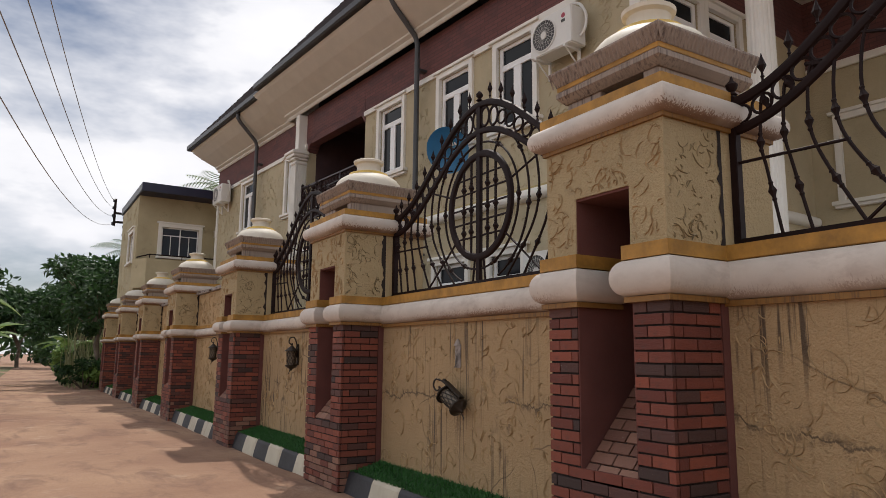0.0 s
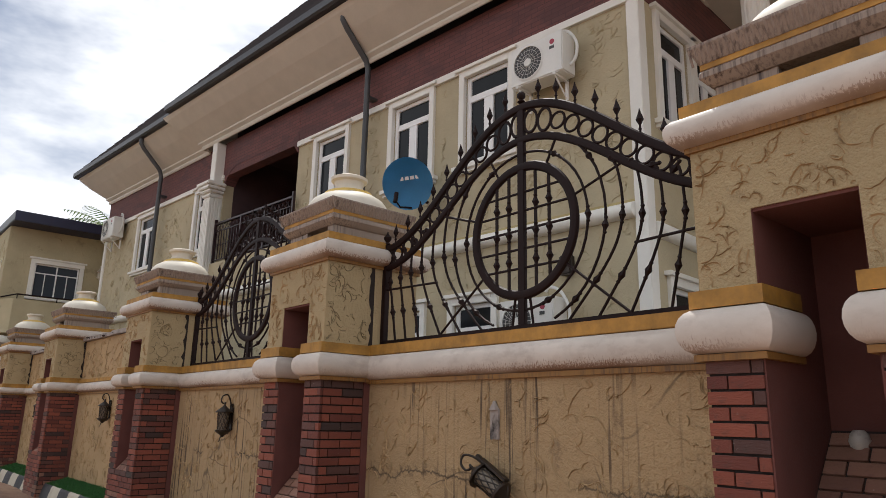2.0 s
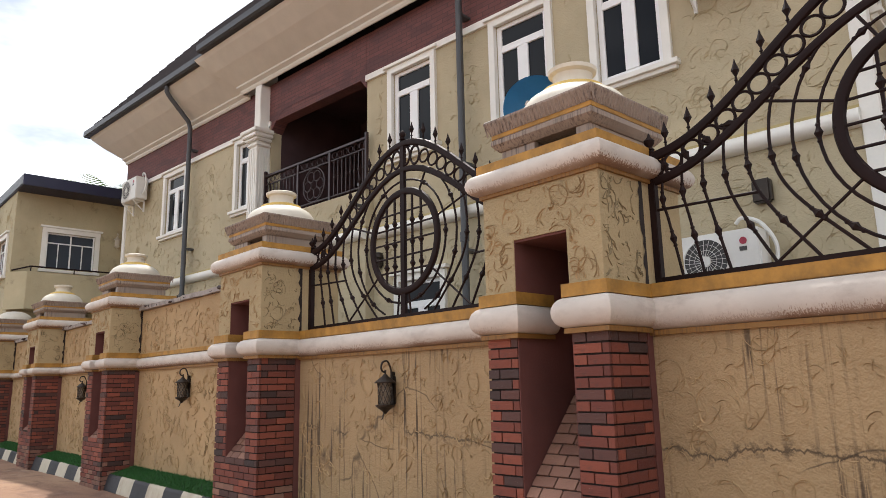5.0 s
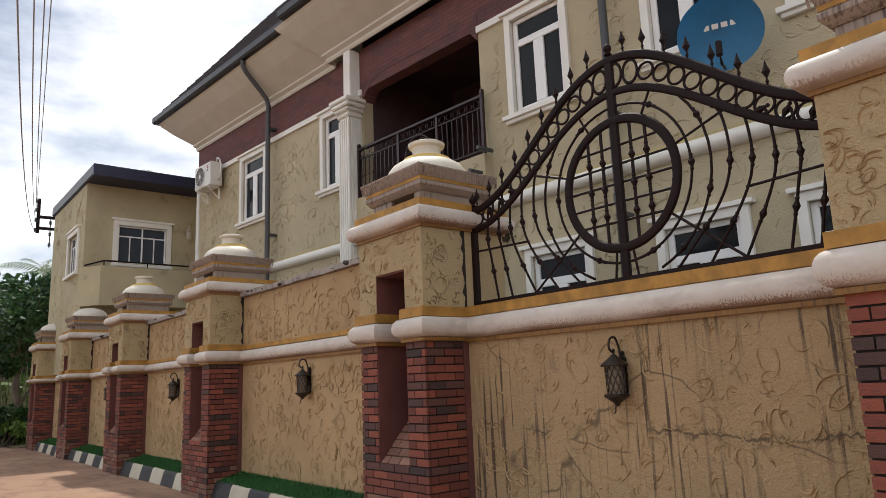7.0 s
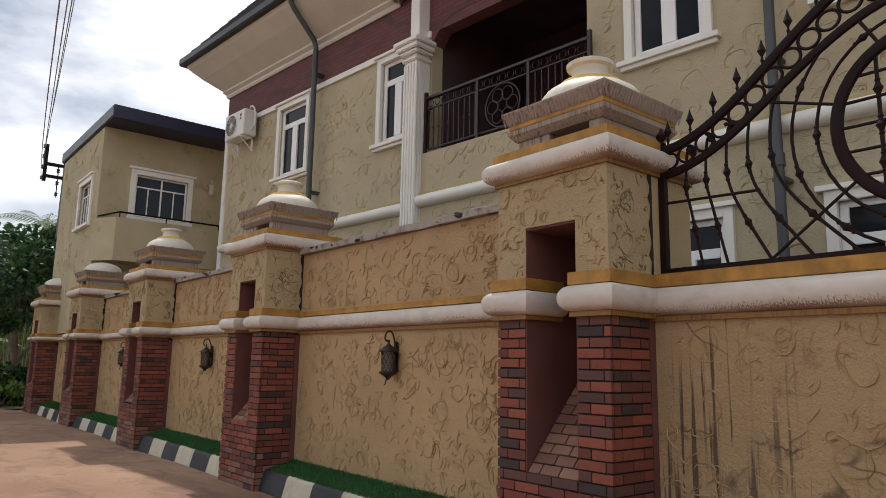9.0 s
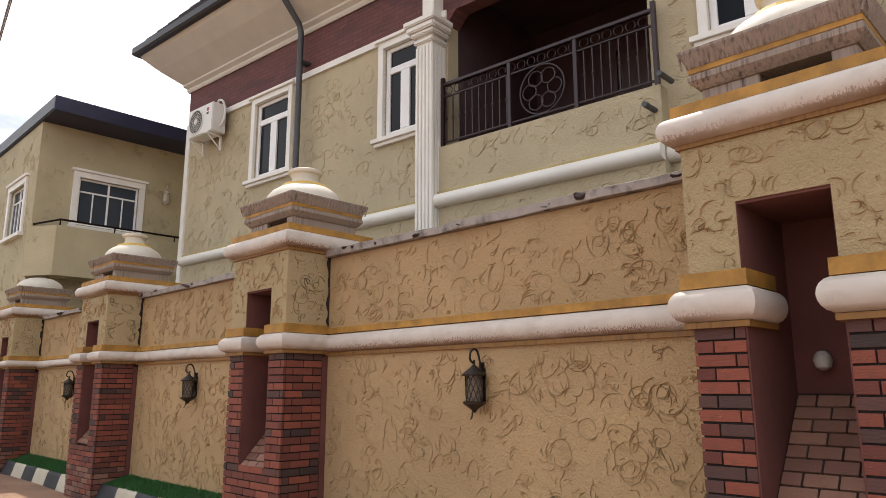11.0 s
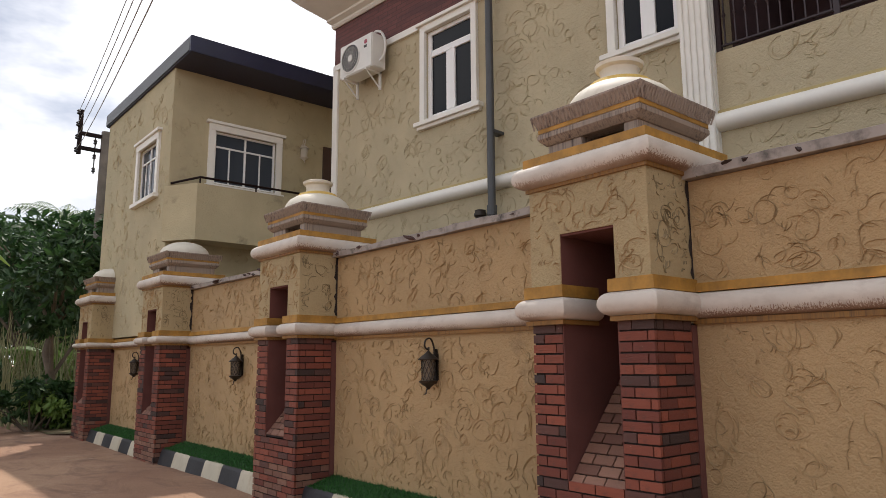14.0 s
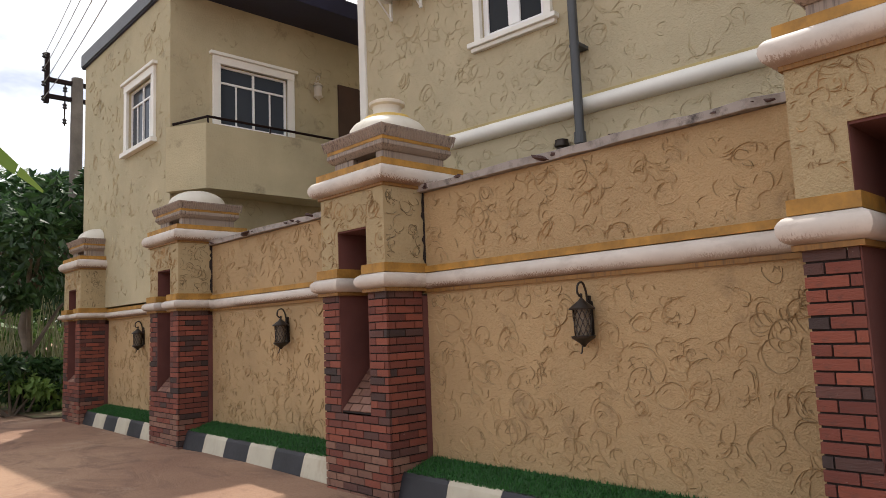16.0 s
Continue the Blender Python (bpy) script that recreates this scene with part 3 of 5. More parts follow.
        tube(ribs, [(x, 0.046, 2.97), (x, 0.012, 3.05)], 0.007, 4)
    tagged(part("slab_ribs", ribs, M_CAP, pier, "fine ribs on the slab edge"), kind="stuff")
    c = (DEEP / 2, WIDE / 2, 3.075)
    part("dome", lathe(bmesh.new(), [(0.36, -0.02), (0.36, 0.02), (0.345, 0.065), (0.31, 0.11), (0.25, 0.15), (0.18, 0.18), (0.10, 0.195)], c, 28), M_DOME, pier, "cream painted dome", smooth=True)
    if finial:
        part("ring", lathe(bmesh.new(), [(0.17, 0.160), (0.225, 0.158), (0.21, 0.188), (0.15, 0.21)], c, 24), M_YELLOW, pier, "yellow ring")
        part("finial", lathe(bmesh.new(), [(0.15, 0.19), (0.135, 0.215), (0.125, 0.255), (0.135, 0.29), (0.16, 0.305), (0.165, 0.33), (0.145, 0.34), (0.05, 0.343)], c, 24), M_DOME, pier, smooth=True)
    return pier


def smooth_path(pts, n=6):
    """Catmull-Rom through points."""
    out = []
    P = [Vector(p) for p in pts]
    P = [P[0]] + P + [P[-1]]
    for i in range(1, len(P) - 2):
        for k in range(n):
            t = k / n
            a, b, c, d = P[i - 1], P[i], P[i + 1], P[i + 2]
            out.append(0.5 * ((2 * b) + (c - a) * t + (2 * a - 5 * b + 4 * c - d) * t * t + (3 * b - a - 3 * c + d) * t ** 3))
    out.append(P[-2])
    return out


def fence_lamp():
    """Wall lantern: back plate on the wall at x = 0, body hanging on a scroll arm."""
    lamp = thing("wall_lantern", pose(0, 0, 0), "dark bronze wall lantern with lattice glass and scroll arm", "lantern", "lanterns on the fence")
    part("back_plate", boxes((-0.018, 0, -0.032, 0.032, -0.16, 0.10), (-0.024, 0, -0.02, 0.02, 0.10, 0.14), bevel=0.005), M_LAMP, lamp)
    arm = smooth_path([(-0.015, 0, -0.10), (-0.03, 0, 0.04), (-0.035, 0, 0.15), (-0.075, 0, 0.235), (-0.135, 0, 0.225), (-0.15, 0, 0.165), (-0.115, 0, 0.135), (-0.10, 0, 0.155), (-0.105, 0, 0.10)], 4)
    part("arm", tube(bmesh.new(), arm, 0.009, 6), M_LAMP, lamp, smooth=True)
    tail = [(-0.015, 0, -0.14), (-0.04, 0, -0.19), (-0.09, 0, -0.215), (-0.125, 0, -0.24), (-0.135, 0, -0.28), (-0.15, 0, -0.29)]
    part("tail_scroll", tube(bmesh.new(), tail, [0.009, 0.009, 0.008, 0.007, 0.006, 0.004], 6), M_LAMP, lamp, smooth=True)
    c = (-0.105, 0, 0)
    part("roof", lathe(bmesh.new(), [(0.098, 0.035), (0.10, 0.045), (0.075, 0.065), (0.03, 0.10), (0.012, 0.12)], c, 12), M_LAMP, lamp, smooth=True)
    part("base", lathe(bmesh.new(), [(0.012, -0.24), (0.03, -0.215), (0.088, -0.175), (0.092, -0.16), (0.07, -0.155)], c, 12), M_LAMP, lamp, smooth=True)
    part("glass", lathe(bmesh.new(), [(0.056, -0.155), (0.066, 0.035)], c, 12), M_LGLASS, lamp, "cloudy glass", smooth=True)
    lat = bmesh.new()
    for k in range(10):
        for turn in (1, -1):
            a0 = k * math.tau / 10
            tube(lat, [(c[0] + (0.062 + 0.008 * s) * math.cos(a0 + turn * s * 1.25), (0.062 + 0.008 * s) * math.sin(a0 + turn * s * 1.25), -0.155 + 0.19 * s) for s in (0, 0.25, 0.5, 0.75, 1)], 0.0045, 4)
    part("lattice", lat, M_LAMP, lamp)
    return lamp


def knuckle(bm, p, d, r=0.011):
    """Three turned rings on a bar at p along d."""
    d = Vector(d).normalized()
    p = Vector(p)
    rows = [(-0.055, 0.7), (-0.045, 1.2), (-0.035, 0.8), (-0.02, 1.2), (0, 2.0), (0.02, 1.2), (0.035, 0.8), (0.045, 1.2), (0.055, 0.7)]
    tube(bm, [p + d * s for s, _ in rows], [r * k for _, k in rows], 6)


def make_grille(y0, y1):
    """Swan-backed wrought-iron panel between two piers."""
    W, mid, zb = (y1 - y0) / 2, (y0 + y1) / 2, 1.915
    g = thing("fence_grille", pose(3.225, mid, 0), "black wrought-iron fence panel with round medallion and spear points", "grille", "iron panels of the fence")
    hi = lambda u: 2.70 + 0.76 * 0.5 * (1 + math.cos(math.pi * min(1, abs(u) / W)))
    lo = lambda u: 2.54 + 0.68 * 0.5 * (1 + math.cos(math.pi * min(1, abs(u) / W)))
    us = [-W + 2 * W * k / 48 for k in range(49)]
    for name, fn, r in (("top_rail", hi, 0.032), ("lower_rail", lo, 0.028)):
        part(name, tube(bmesh.new(), [(0, u, fn(u)) for u in us], r, 8, 0.75), M_IRON, g, smooth=True)
    part("bottom_rail", boxes((-0.02, 0.02, -W, W, zb, zb + 0.03), bevel=0.003), M_IRON, g)
    for s in (-1, 1):
        part("end_post", boxes((-0.025, 0.025, s * (W - 0.02) - 0.022, s * (W - 0.02) + 0.022, zb - 0.02, 2.74), bevel=0.004), M_IRON, g)
        part("post_knob", lathe(bmesh.new(), [(0.012, 0.0), (0.03, 0.012), (0.014, 0.03), (0.03, 0.05), (0.034, 0.07), (0.012, 0.095), (0.004, 0.12)], (0, s * (W - 0.02), 2.735), 10), M_IRON, g, smooth=True)
    part("centre_bar", boxes((-0.016, 0.016, -0.03, 0.03, zb + 0.03, hi(0)), bevel=0.004), M_IRON, g)
    part("centre_knob", lathe(bmesh.new(), [(0.012, 0.0), (0.03, 0.012), (0.014, 0.03), (0.03, 0.05), (0.03, 0.07), (0.008, 0.095)], (0, 0, hi(0) + 0.03), 10), M_IRON, g, smooth=True)
    # medallion
    cz, R = 2.58, 0.44
    ringp = [(0, R * math.cos(k * math.tau / 48), cz + R * math.sin(k * math.tau / 48)) for k in range(49)]
    part("medallion_ring", tube(bmesh.new(), ringp, 0.034, 8, 0.7), M_IRON, g, smooth=True)
    for u in (-0.235, -0.12, 0.12, 0.235):
        h = math.sqrt(R * R - u * u) - 0.02
        bm = boxes((-0.008, 0.008, u - 0.008, u + 0.008, cz - h, cz + h))
        for s in (-0.21, -0.02, 0.17):
            if abs(s) < h - 0.05:
                knuckle(bm, (0, u, cz + s), (0, 0, 1), 0.013)
        part("medallion_baluster", bm, M_IRON, g)
    for k in range(5):
        dz = -0.26 + 0.13 * k
        h = math.sqrt(R * R - dz * dz)
        part("medallion_bar", tube(bmesh.new(), [(0, -h, cz + dz), (0, h, cz + dz)], 0.009, 6), M_IRON, g)
    # circles between the rails
    u, rad = -W + 0.10, 0.058
    circle = bmesh.new()
    tube(circle, [(0, rad * math.cos(k * math.tau / 20), rad * math.sin(k * math.tau / 20)) for k in range(21)], 0.0095, 5)
    first = part("ring_ornament", circle, M_IRON, g, smooth=True)
    arc, spots = 0.0, []
    s0 = -W
    for k in range(1, 400):
        s1 = -W + 2 * W * k / 400
        arc += math.hypot(s1 - s0, (hi(s1) + lo(s1)) / 2 - (hi(s0) + lo(s0)) / 2)
        s0 = s1
        if arc > 0.122:
            spots.append(s1)
            arc = 0.0
    for k, s in enumerate(spots):
        gap = (hi(s) - lo(s)) / 2 - 0.02
        ob = first if k == 0 else new("ring_ornament", first.data)
        ob.parent = g
        tilt = math.atan2(hi(s + 0.02) - hi(s - 0.02), 0.04)
        ob.matrix_basis = Matrix.Translation((0, s, (hi(s) + lo(s)) / 2)) @ Matrix.Diagonal((1, 1.0, max(0.7, gap / (rad + 0.012)) if abs(tilt) < 0.4 else 0.95, 1))
    # spear points
    spear = bmesh.new()
    lathe(spear, [(0.006, 0.0), (0.007, 0.03), (0.012, 0.035), (0.007, 0.045), (0.006, 0.06), (0.024, 0.095), (0.008, 0.14), (0.002, 0.165)], (0, 0, 0), 6)
    sp = part("spear_point", spear, M_IRON, g)
    k, s = 0, -W + 0.13
    while s < W - 0.05:
        if abs(s) > 0.06:
            ob = sp if k == 0 else new("spear_point", sp.data)
            ob.parent = g
            ob.matrix_basis = pose(0, s, hi(s) + 0.02)
            k += 1
        s += 0.155
    # bowed bars on both sides, following the medallion
    for side in (-1, 1):
        for j in range(8):
            reach = 0.52 + 0.132 * j
            if reach > W - 0.06:
                break
            bend = max(0.10, 0.50 - 0.075 * j)
            top = lo(reach)
            if j < 2:
                pts = [(0, side * (R + 0.10 + 0.13 * j) * math.cos(a), cz + (R + 0.10 + 0.13 * j) * math.sin(a)) for a in (math.radians(-100 + 200 * k / 24) for k in range(25))]
                pts = [p for p in pts if p[2] < lo(p[1]) and p[2] > zb + 0.02 and p[1] * side > -0.02]
            else:
                ub = reach - bend * (1.15 if j < 5 else 0.9)
                pts = smooth_path([(0, side * (reach - 0.13 + 0.012 * j), lo(reach - 0.13) - 0.01), (0, side * (reach - 0.02), cz + 0.28 - 0.03 * j), (0, side * reach, cz - 0.02 - 0.02 * j), (0, side * (reach - 0.28 * bend), cz - 0.30), (0, side * max(0.12, ub), zb + 0.03)], 6)
                pts = [p for p in pts if abs(p[1]) < W - 0.03]
            bm = tube(bmesh.new(), pts, 0.0095, 6)
            m = len(pts)
            for fr in (0.16, 0.52, 0.86):
                i = int(fr * (m - 1))
                knuckle(bm, pts[i], Vector(pts[min(m - 1, i + 1)]) - Vector(pts[max(0, i - 1)]), 0.012)
            part("bowed_bar", bm, M_IRON, g, smooth=True)
        # spokes
        for a in (62, 18, -38, -82):
            c, s = side * math.cos(radians(a)), math.sin(radians(a))
            far = 0.45
            while far < 1.05 and zb + 0.03 < cz + s * far < lo(c * far) - 0.01 and abs(c * far) < W - 0.05:
                far += 0.02
            part("spoke", tube(bmesh.new(), [(0, c * (R + 0.02), cz + s * (R + 0.02)), (0, c * far, cz + s * far)], 0.009, 6), M_IRON, g)
        z = 2.36
        part("cross_bar", tube(bmesh.new(), [(0, side * 0.86, z - 0.02), (0, side * (W - 0.03), z)], 0.009, 6), M_IRON, g)
    return g


for k, y in enumerate(PIERS):
    make_pier(y, k < 5)

RANGES = [(-0.75, PIERS[0])] + [(a + WIDE, b) for a, b in zip(PIERS, PIERS[1:])]
GRILLED = (0, 1, 2)
for k, (a, b) in enumerate(RANGES):
    high = k in (3, 4, 5)
    top = 2.50 if high else 1.86
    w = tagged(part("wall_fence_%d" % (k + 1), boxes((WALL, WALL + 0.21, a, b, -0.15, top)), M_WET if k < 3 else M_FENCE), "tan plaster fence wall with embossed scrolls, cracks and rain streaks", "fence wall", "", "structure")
    relief(w, 200 + k, lambda u, v, d, a=a: (WALL - d, a + u, 0.30 + v), b - a, LOW_EDGE(a) - 0.31, M_RIDGE, 48.0 if k < 3 else 85.0, (), 0.9)
    if high:
        relief(w, 300 + k, lambda u, v, d, a=a: (WALL - d, a + u, 1.875 + v), b - a, 0.62, M_RIDGE, 80.0, (), 0.9)
    way = [(WALL, b), (WALL, a)]
    tagged(part("trim_band", sweep(bmesh.new(), way, round_profile(0.08, LOW_EDGE(a) + 0.03, 1.82)), M_WHITE, smooth=True), "bellied white band along the fence wall", "moulding", "", "structure")
    tagged(part("trim_fillet", sweep(bmesh.new(), way, flat_profile(0.028, LOW_EDGE(a), LOW_EDGE(a) + 0.03)), M_FILLET), "ochre fillet under the white band", "moulding", "", "structure")
    tagged(part("trim_ochre", sweep(bmesh.new(), way, flat_profile(0.045, 1.82, 1.872)) if high or k == 6 else boxes((WALL - 0.032, WALL + 0.24, a, b, 1.82, 1.90), bevel=0.004), M_ORANGE), "ochre strip above the white band", "moulding", "", "structure")
    if high:
        bm = bmesh.new()
        n = int((b - a) / 0.17)
        rnd = random.Random(k)
        rows = []
        for i in range(n + 1):
            y = a + (b - a) * i / n
            e = rnd.uniform(-0.012, 0.012) - (0.03 if rnd.random() < 0.10 else 0)
            t = 2.565 + rnd.uniform(-0.006, 0.006)
            rows.append([bm.verts.new(c) for c in ((WALL - 0.055 - e, y, 2.505), (WALL - 0.06 - e, y, t - 0.006), (WALL - 0.045 - e, y, t), (WALL + 0.27, y, t), (WALL + 0.27, y, 2.505))])
        for r, s in zip(rows, rows[1:]):
            for j in range(5):
                bm.faces.new((r[j], r[(j + 1) % 5], s[(j + 1) % 5], s[j]))
        bm.faces.new(rows[0]), bm.faces.new(rows[-1])
        rub = bmesh.new()
        for i in range(16):
            y = a + (b - a) * (rnd.random() ** (0.8 if i % 2 else 1.3))
            sx, sy, sz = rnd.uniform(0.015, 0.035), rnd.uniform(0.02, 0.09), rnd.uniform(0.008, 0.022)
            r = bmesh.ops.create_icosphere(rub, subdivisions=1, radius=1.0, matrix=pose(WALL - 0.05 + rnd.uniform(-0.015, 0.05), min(b - 0.1, max(a + 0.1, y)), 2.545 + rnd.uniform(-0.025, 0.012), rnd.uniform(-20, 20), rnd.uniform(-20, 20), rnd.uniform(0, 90)) @ Matrix.Diagonal((sx, sy, sz, 1)))
            for v in r["verts"]:
                v.co += Vector((rnd.uniform(-1, 1), rnd.uniform(-1, 1), rnd.uniform(-1, 1))) * 0.008
        tagged(part("rubble", rub, M_BRICKD), "dark broken chips and moss on the coping", "rubble", "coping rubble", "stuff")
        tagged(part("trim_coping", bm, M_CONC), "broken grey concrete coping on the fence wall", "coping", "", "structure")
for k in GRILLED:
    make_grille(*RANGES[k])
tagged(part("wall_fence_end", boxes((WALL, WALL + 0.21, -14, -0.75, -0.15, 1.9)), M_FENCE), "plain plaster fence wall", "fence wall", "", "structure")

LAMP = fence_lamp()
LAMP.matrix_world = pose(WALL, 8.58, 1.34) @ Matrix.Diagonal((0.88, 0.88, 0.88, 1))
for y in (12.69, 16.90, 20.75, 24.87):
    copy_thing(LAMP, pose(WALL, y, 1.41))
# the torn lantern between the first two piers
hang_z = Vector((-0.12, 0.84, 0.52)).normalized()
hang_x = (Vector((0.15, -0.5, 0.85)) - hang_z * Vector((0.15, -0.5, 0.85)).dot(hang_z)).normalized()
hang_y = hang_z.cross(hang_x)
hang = Matrix((hang_x, hang_y, hang_z)).transposed().to_4x4()
broken = copy_thing(LAMP, Matrix.Translation((WALL - 0.10, 4.72, 1.08)) @ hang)
tagged(broken, "broken bronze wall lantern hanging askew below its plate", "lantern")
plate = bmesh.new()
box(plate, -0.012, 0, -0.04, 0.04, -0.12, 0.07, 0.004)
tube(plate, [(-0.01, 0, 0.06), (-0.01, 0, 0.115)], [0.036, 0.008], 8)
tube(plate, [(-0.014, 0, 0.03), (-0.03, 0.004, 0.0), (-0.02, -0.004, -0.06), (-0.04, 0, -0.12)], 0.004, 5)
tagged(part("lantern_plate", plate, M_CONC), "worn grey back plate with bare wire on the fence", "wall plate").matrix_world = pose(WALL, 4.785, 1.35)

# niche bulbs
bulb = thing("niche_lamp", pose(0, 0, 0), "small round bulkhead lamp inside the pier niche", "lamp", "niche lamps")
part("globe", lathe(bmesh.new(), [(0.012, -0.05), (0.035, -0.035), (0.045, 0.0), (0.035, 0.03), (0.02, 0.045)], (-0.05, 0, 0), 12), M_GLOBE, bulb, smooth=True)
part("socket", boxes((-0.03, 0, -0.03, 0.03, -0.03, 0.03), bevel=0.006), M_CONC, bulb)
bulb.matrix_world = pose(FRONT + 0.585, PIERS[0] + 0.52, 1.29)
for y in PIERS[1:4]:
    copy_thing(bulb, pose(FRONT + 0.585, y + 0.50, 1.49))

# kerb planters
for k, (a, b) in enumerate(RANGES):
    if k == 0:
        a = 0.2
    n = max(3, round((b - a) / 0.52))
    kerb = thing("painted_kerb", pose(2.74, a, 0), "black and white painted concrete kerb in front of the fence", "kerb", "kerbs along the fence")
    for i in range(n):
        y0, y1 = (b - a) * i / n, (b - a) * (i + 1) / n
        bm = bmesh.new()
        sec = [(-0.01, -0.15), (0.0, 0.05), (0.045, 0.215), (0.065, 0.245), (0.10, 0.245), (0.10, -0.15)]
        r1 = [bm.verts.new((x, y0 + 0.002, z)) for x, z in sec]
        r2 = [bm.verts.new((x, y1 - 0.002, z)) for x, z in sec]
        for j in range(6):
            bm.faces.new((r1[j], r1[(j + 1) % 6], r2[(j + 1) % 6], r2[j]))
        bm.faces.new(r1), bm.faces.new(r2)
        part("kerb_block", bm, M_KWHITE if (i + n) % 2 == 0 else M_KBLACK, kerb, "white painted block" if (i + n) % 2 == 0 else "black painted block")
    turf = thing("artificial_grass", pose(2.82, a, 0.24), "bright green artificial grass strip on the kerb", "artificial grass", "grass strips", "stuff")
    L, rnd = b - a, random.Random(70 + k)
    bm = bmesh.new()
    ends = [[bm.verts.new(c) for c in ((0.02, y, -0.2), (0.02, y, 0.0), (WALL - 2.82, y, 0.075), (WALL - 2.82, y, -0.2))] for y in (0.002, L - 0.002)]
    for j in range(4):
        bm.faces.new((ends[0][j], ends[0][(j + 1) % 4], ends[1][(j + 1) % 4], ends[1][j]))
    bm.faces.new(ends[0]), bm.faces.new(ends[1])
    part("backing", bm, M_TURFB, turf)
    vs, fs = [], []
    for i in range(int(L * 1900)):
        x, y = rnd.uniform(-0.02, WALL - 2.825), rnd.uniform(0.01, L - 0.01)
        an, h, ln = rnd.uniform(0, math.tau), rnd.uniform(0.014, 0.03), rnd.uniform(0, 0.02)
        z = 0.004 + 0.075 * max(0.0, x - 0.02) / 0.28
        dx, dy = math.cos(an) * 0.005, math.sin(an) * 0.005
        q = len(vs)
        vs += [(x - dx, y - dy, z), (x + dx, y + dy, z), (x + rnd.uniform(-1, 1) * ln, y + rnd.uniform(-1, 1) * ln, z + h)]
        fs.append((q, q + 1, q + 2))
    me = bpy.data.meshes.new("blades")
    me.from_pydata(vs, [], fs)
    me.materials.append(M_TURF)
    new("blades", me).parent = turf

# ---- house ----
HOUSE = thing("house", pose(6.85, 0, 0, 0, 0, 4.5), "two-storey yellow plaster house with maroon band and dark roof", "house")
WINDOWS = [(18.80, 19.88), (15.86, 16.76), (11.17, 12.17), (9.10, 10.10), (7.56, 8.54)]
LOW = [(11.05, 12.05), (9.18, 10.18), (7.85, 8.70)]
ZS, ZT = 4.84, 6.19
NEAR, FAR = 5.70, 22.05
BAY0, BAY1 = 12.72, 15.50

holes = [(a + 0.08, b - 0.08, ZS, ZT) for a, b in WINDOWS] + [(a + 0.08, b - 0.08, 1.35, 2.85) for a, b in LOW] + [(BAY0, BAY1, 4.39, 6.95)]
part("wall", holed_wall(bmesh.new(), 0, 0.22, NEAR, FAR, 0, 6.33, [h if h[3] < 6.5 else (h[0], h[1], h[2], 6.33) for h in holes]), M_HOUSE, HOUSE)
relief(HOUSE, 400, lambda u, v, d: (-d, 15.84 + u, 2.4 + v), FAR - 0.14 - 15.84, 3.85, M_HRIDGE, 34.0, [(a - 15.84 - 0.12, b - 15.84 + 0.12, ZS - 2.55, ZT - 2.2) for a, b in WINDOWS[:2]] + [(0.0, 7.0, 1.16, 1.40)], 1.3)
relief(HOUSE, 401, lambda u, v, d: (-d, NEAR + 0.2 + u, 2.4 + v), BAY0 - 0.2 - NEAR - 0.2, 3.85, M_HRIDGE, 34.0, [(a - NEAR - 0.34, b - NEAR - 0.06, z0 - 2.55, z1 - 2.2) for a, b in WINDOWS[2:] + LOW for z0, z1 in ((ZS, ZT), (1.35, 2.85))] + [(0.0, 9.0, 1.16, 1.40)], 1.3)
relief(HOUSE, 402, lambda u, v, d: (-0.16 - d, BAY0 - 0.14 + u, 2.3 + v), 15.42 - BAY0 + 0.14, 2.07, M_HRIDGE, 34.0, ((0.0, 9.0, 1.26, 1.50),), 1.3)
band = bmesh.new()
holed_wall(band, -0.01, 0.22, NEAR - 0.004, FAR + 0.004, 6.33, 7.12, [(BAY0, BAY1, 6.33, 6.34)])
part("upper_band", band, M_MAROON, HOUSE, "maroon brick-patterned upper band")
part("end_wall", boxes((0.22, 9, FAR - 0.22, FAR, 0, 7.3), (8.8, 9, NEAR, FAR - 0.22, 0, 7.3)), M_HOUSE, HOUSE)
SIDEW = [(0.45, 1.25), (1.45, 2.2)]
rows = [(0.22, 0.45, 0, 6.33), (1.25, 1.45, 0, 6.33), (2.2, 4.2, 0, 6.33)]
for a, b in SIDEW:
    rows += [(a, b, 0, 1.35), (a, b, 2.85, ZS), (a, b, ZT, 6.33)]
for a, b, z0, z1 in rows:
    part("return_wall", boxes((a, b, NEAR, NEAR + 0.22, z0, z1)), M_HOUSE, HOUSE)
part("return_band", boxes((0.22, 4.2, NEAR - 0.01, NEAR + 0.22, 6.33, 7.12)), M_MAROON, HOUSE)
part("wing_wall", boxes((4.2, 4.42, 1.0, NEAR, 0, 5.9), (4.42, 9, 1.0, 1.22, 0, 7.2)), M_HOUSE, HOUSE)
part("wing_band", boxes((4.19, 4.42, 1.0, NEAR, 5.9, 7.12)), M_MAROON, HOUSE)
part("wing_trim", boxes((4.13, 4.19, 1.0, NEAR - 0.02, 5.84, 5.96), bevel=0.01), M_TRIM, HOUSE)

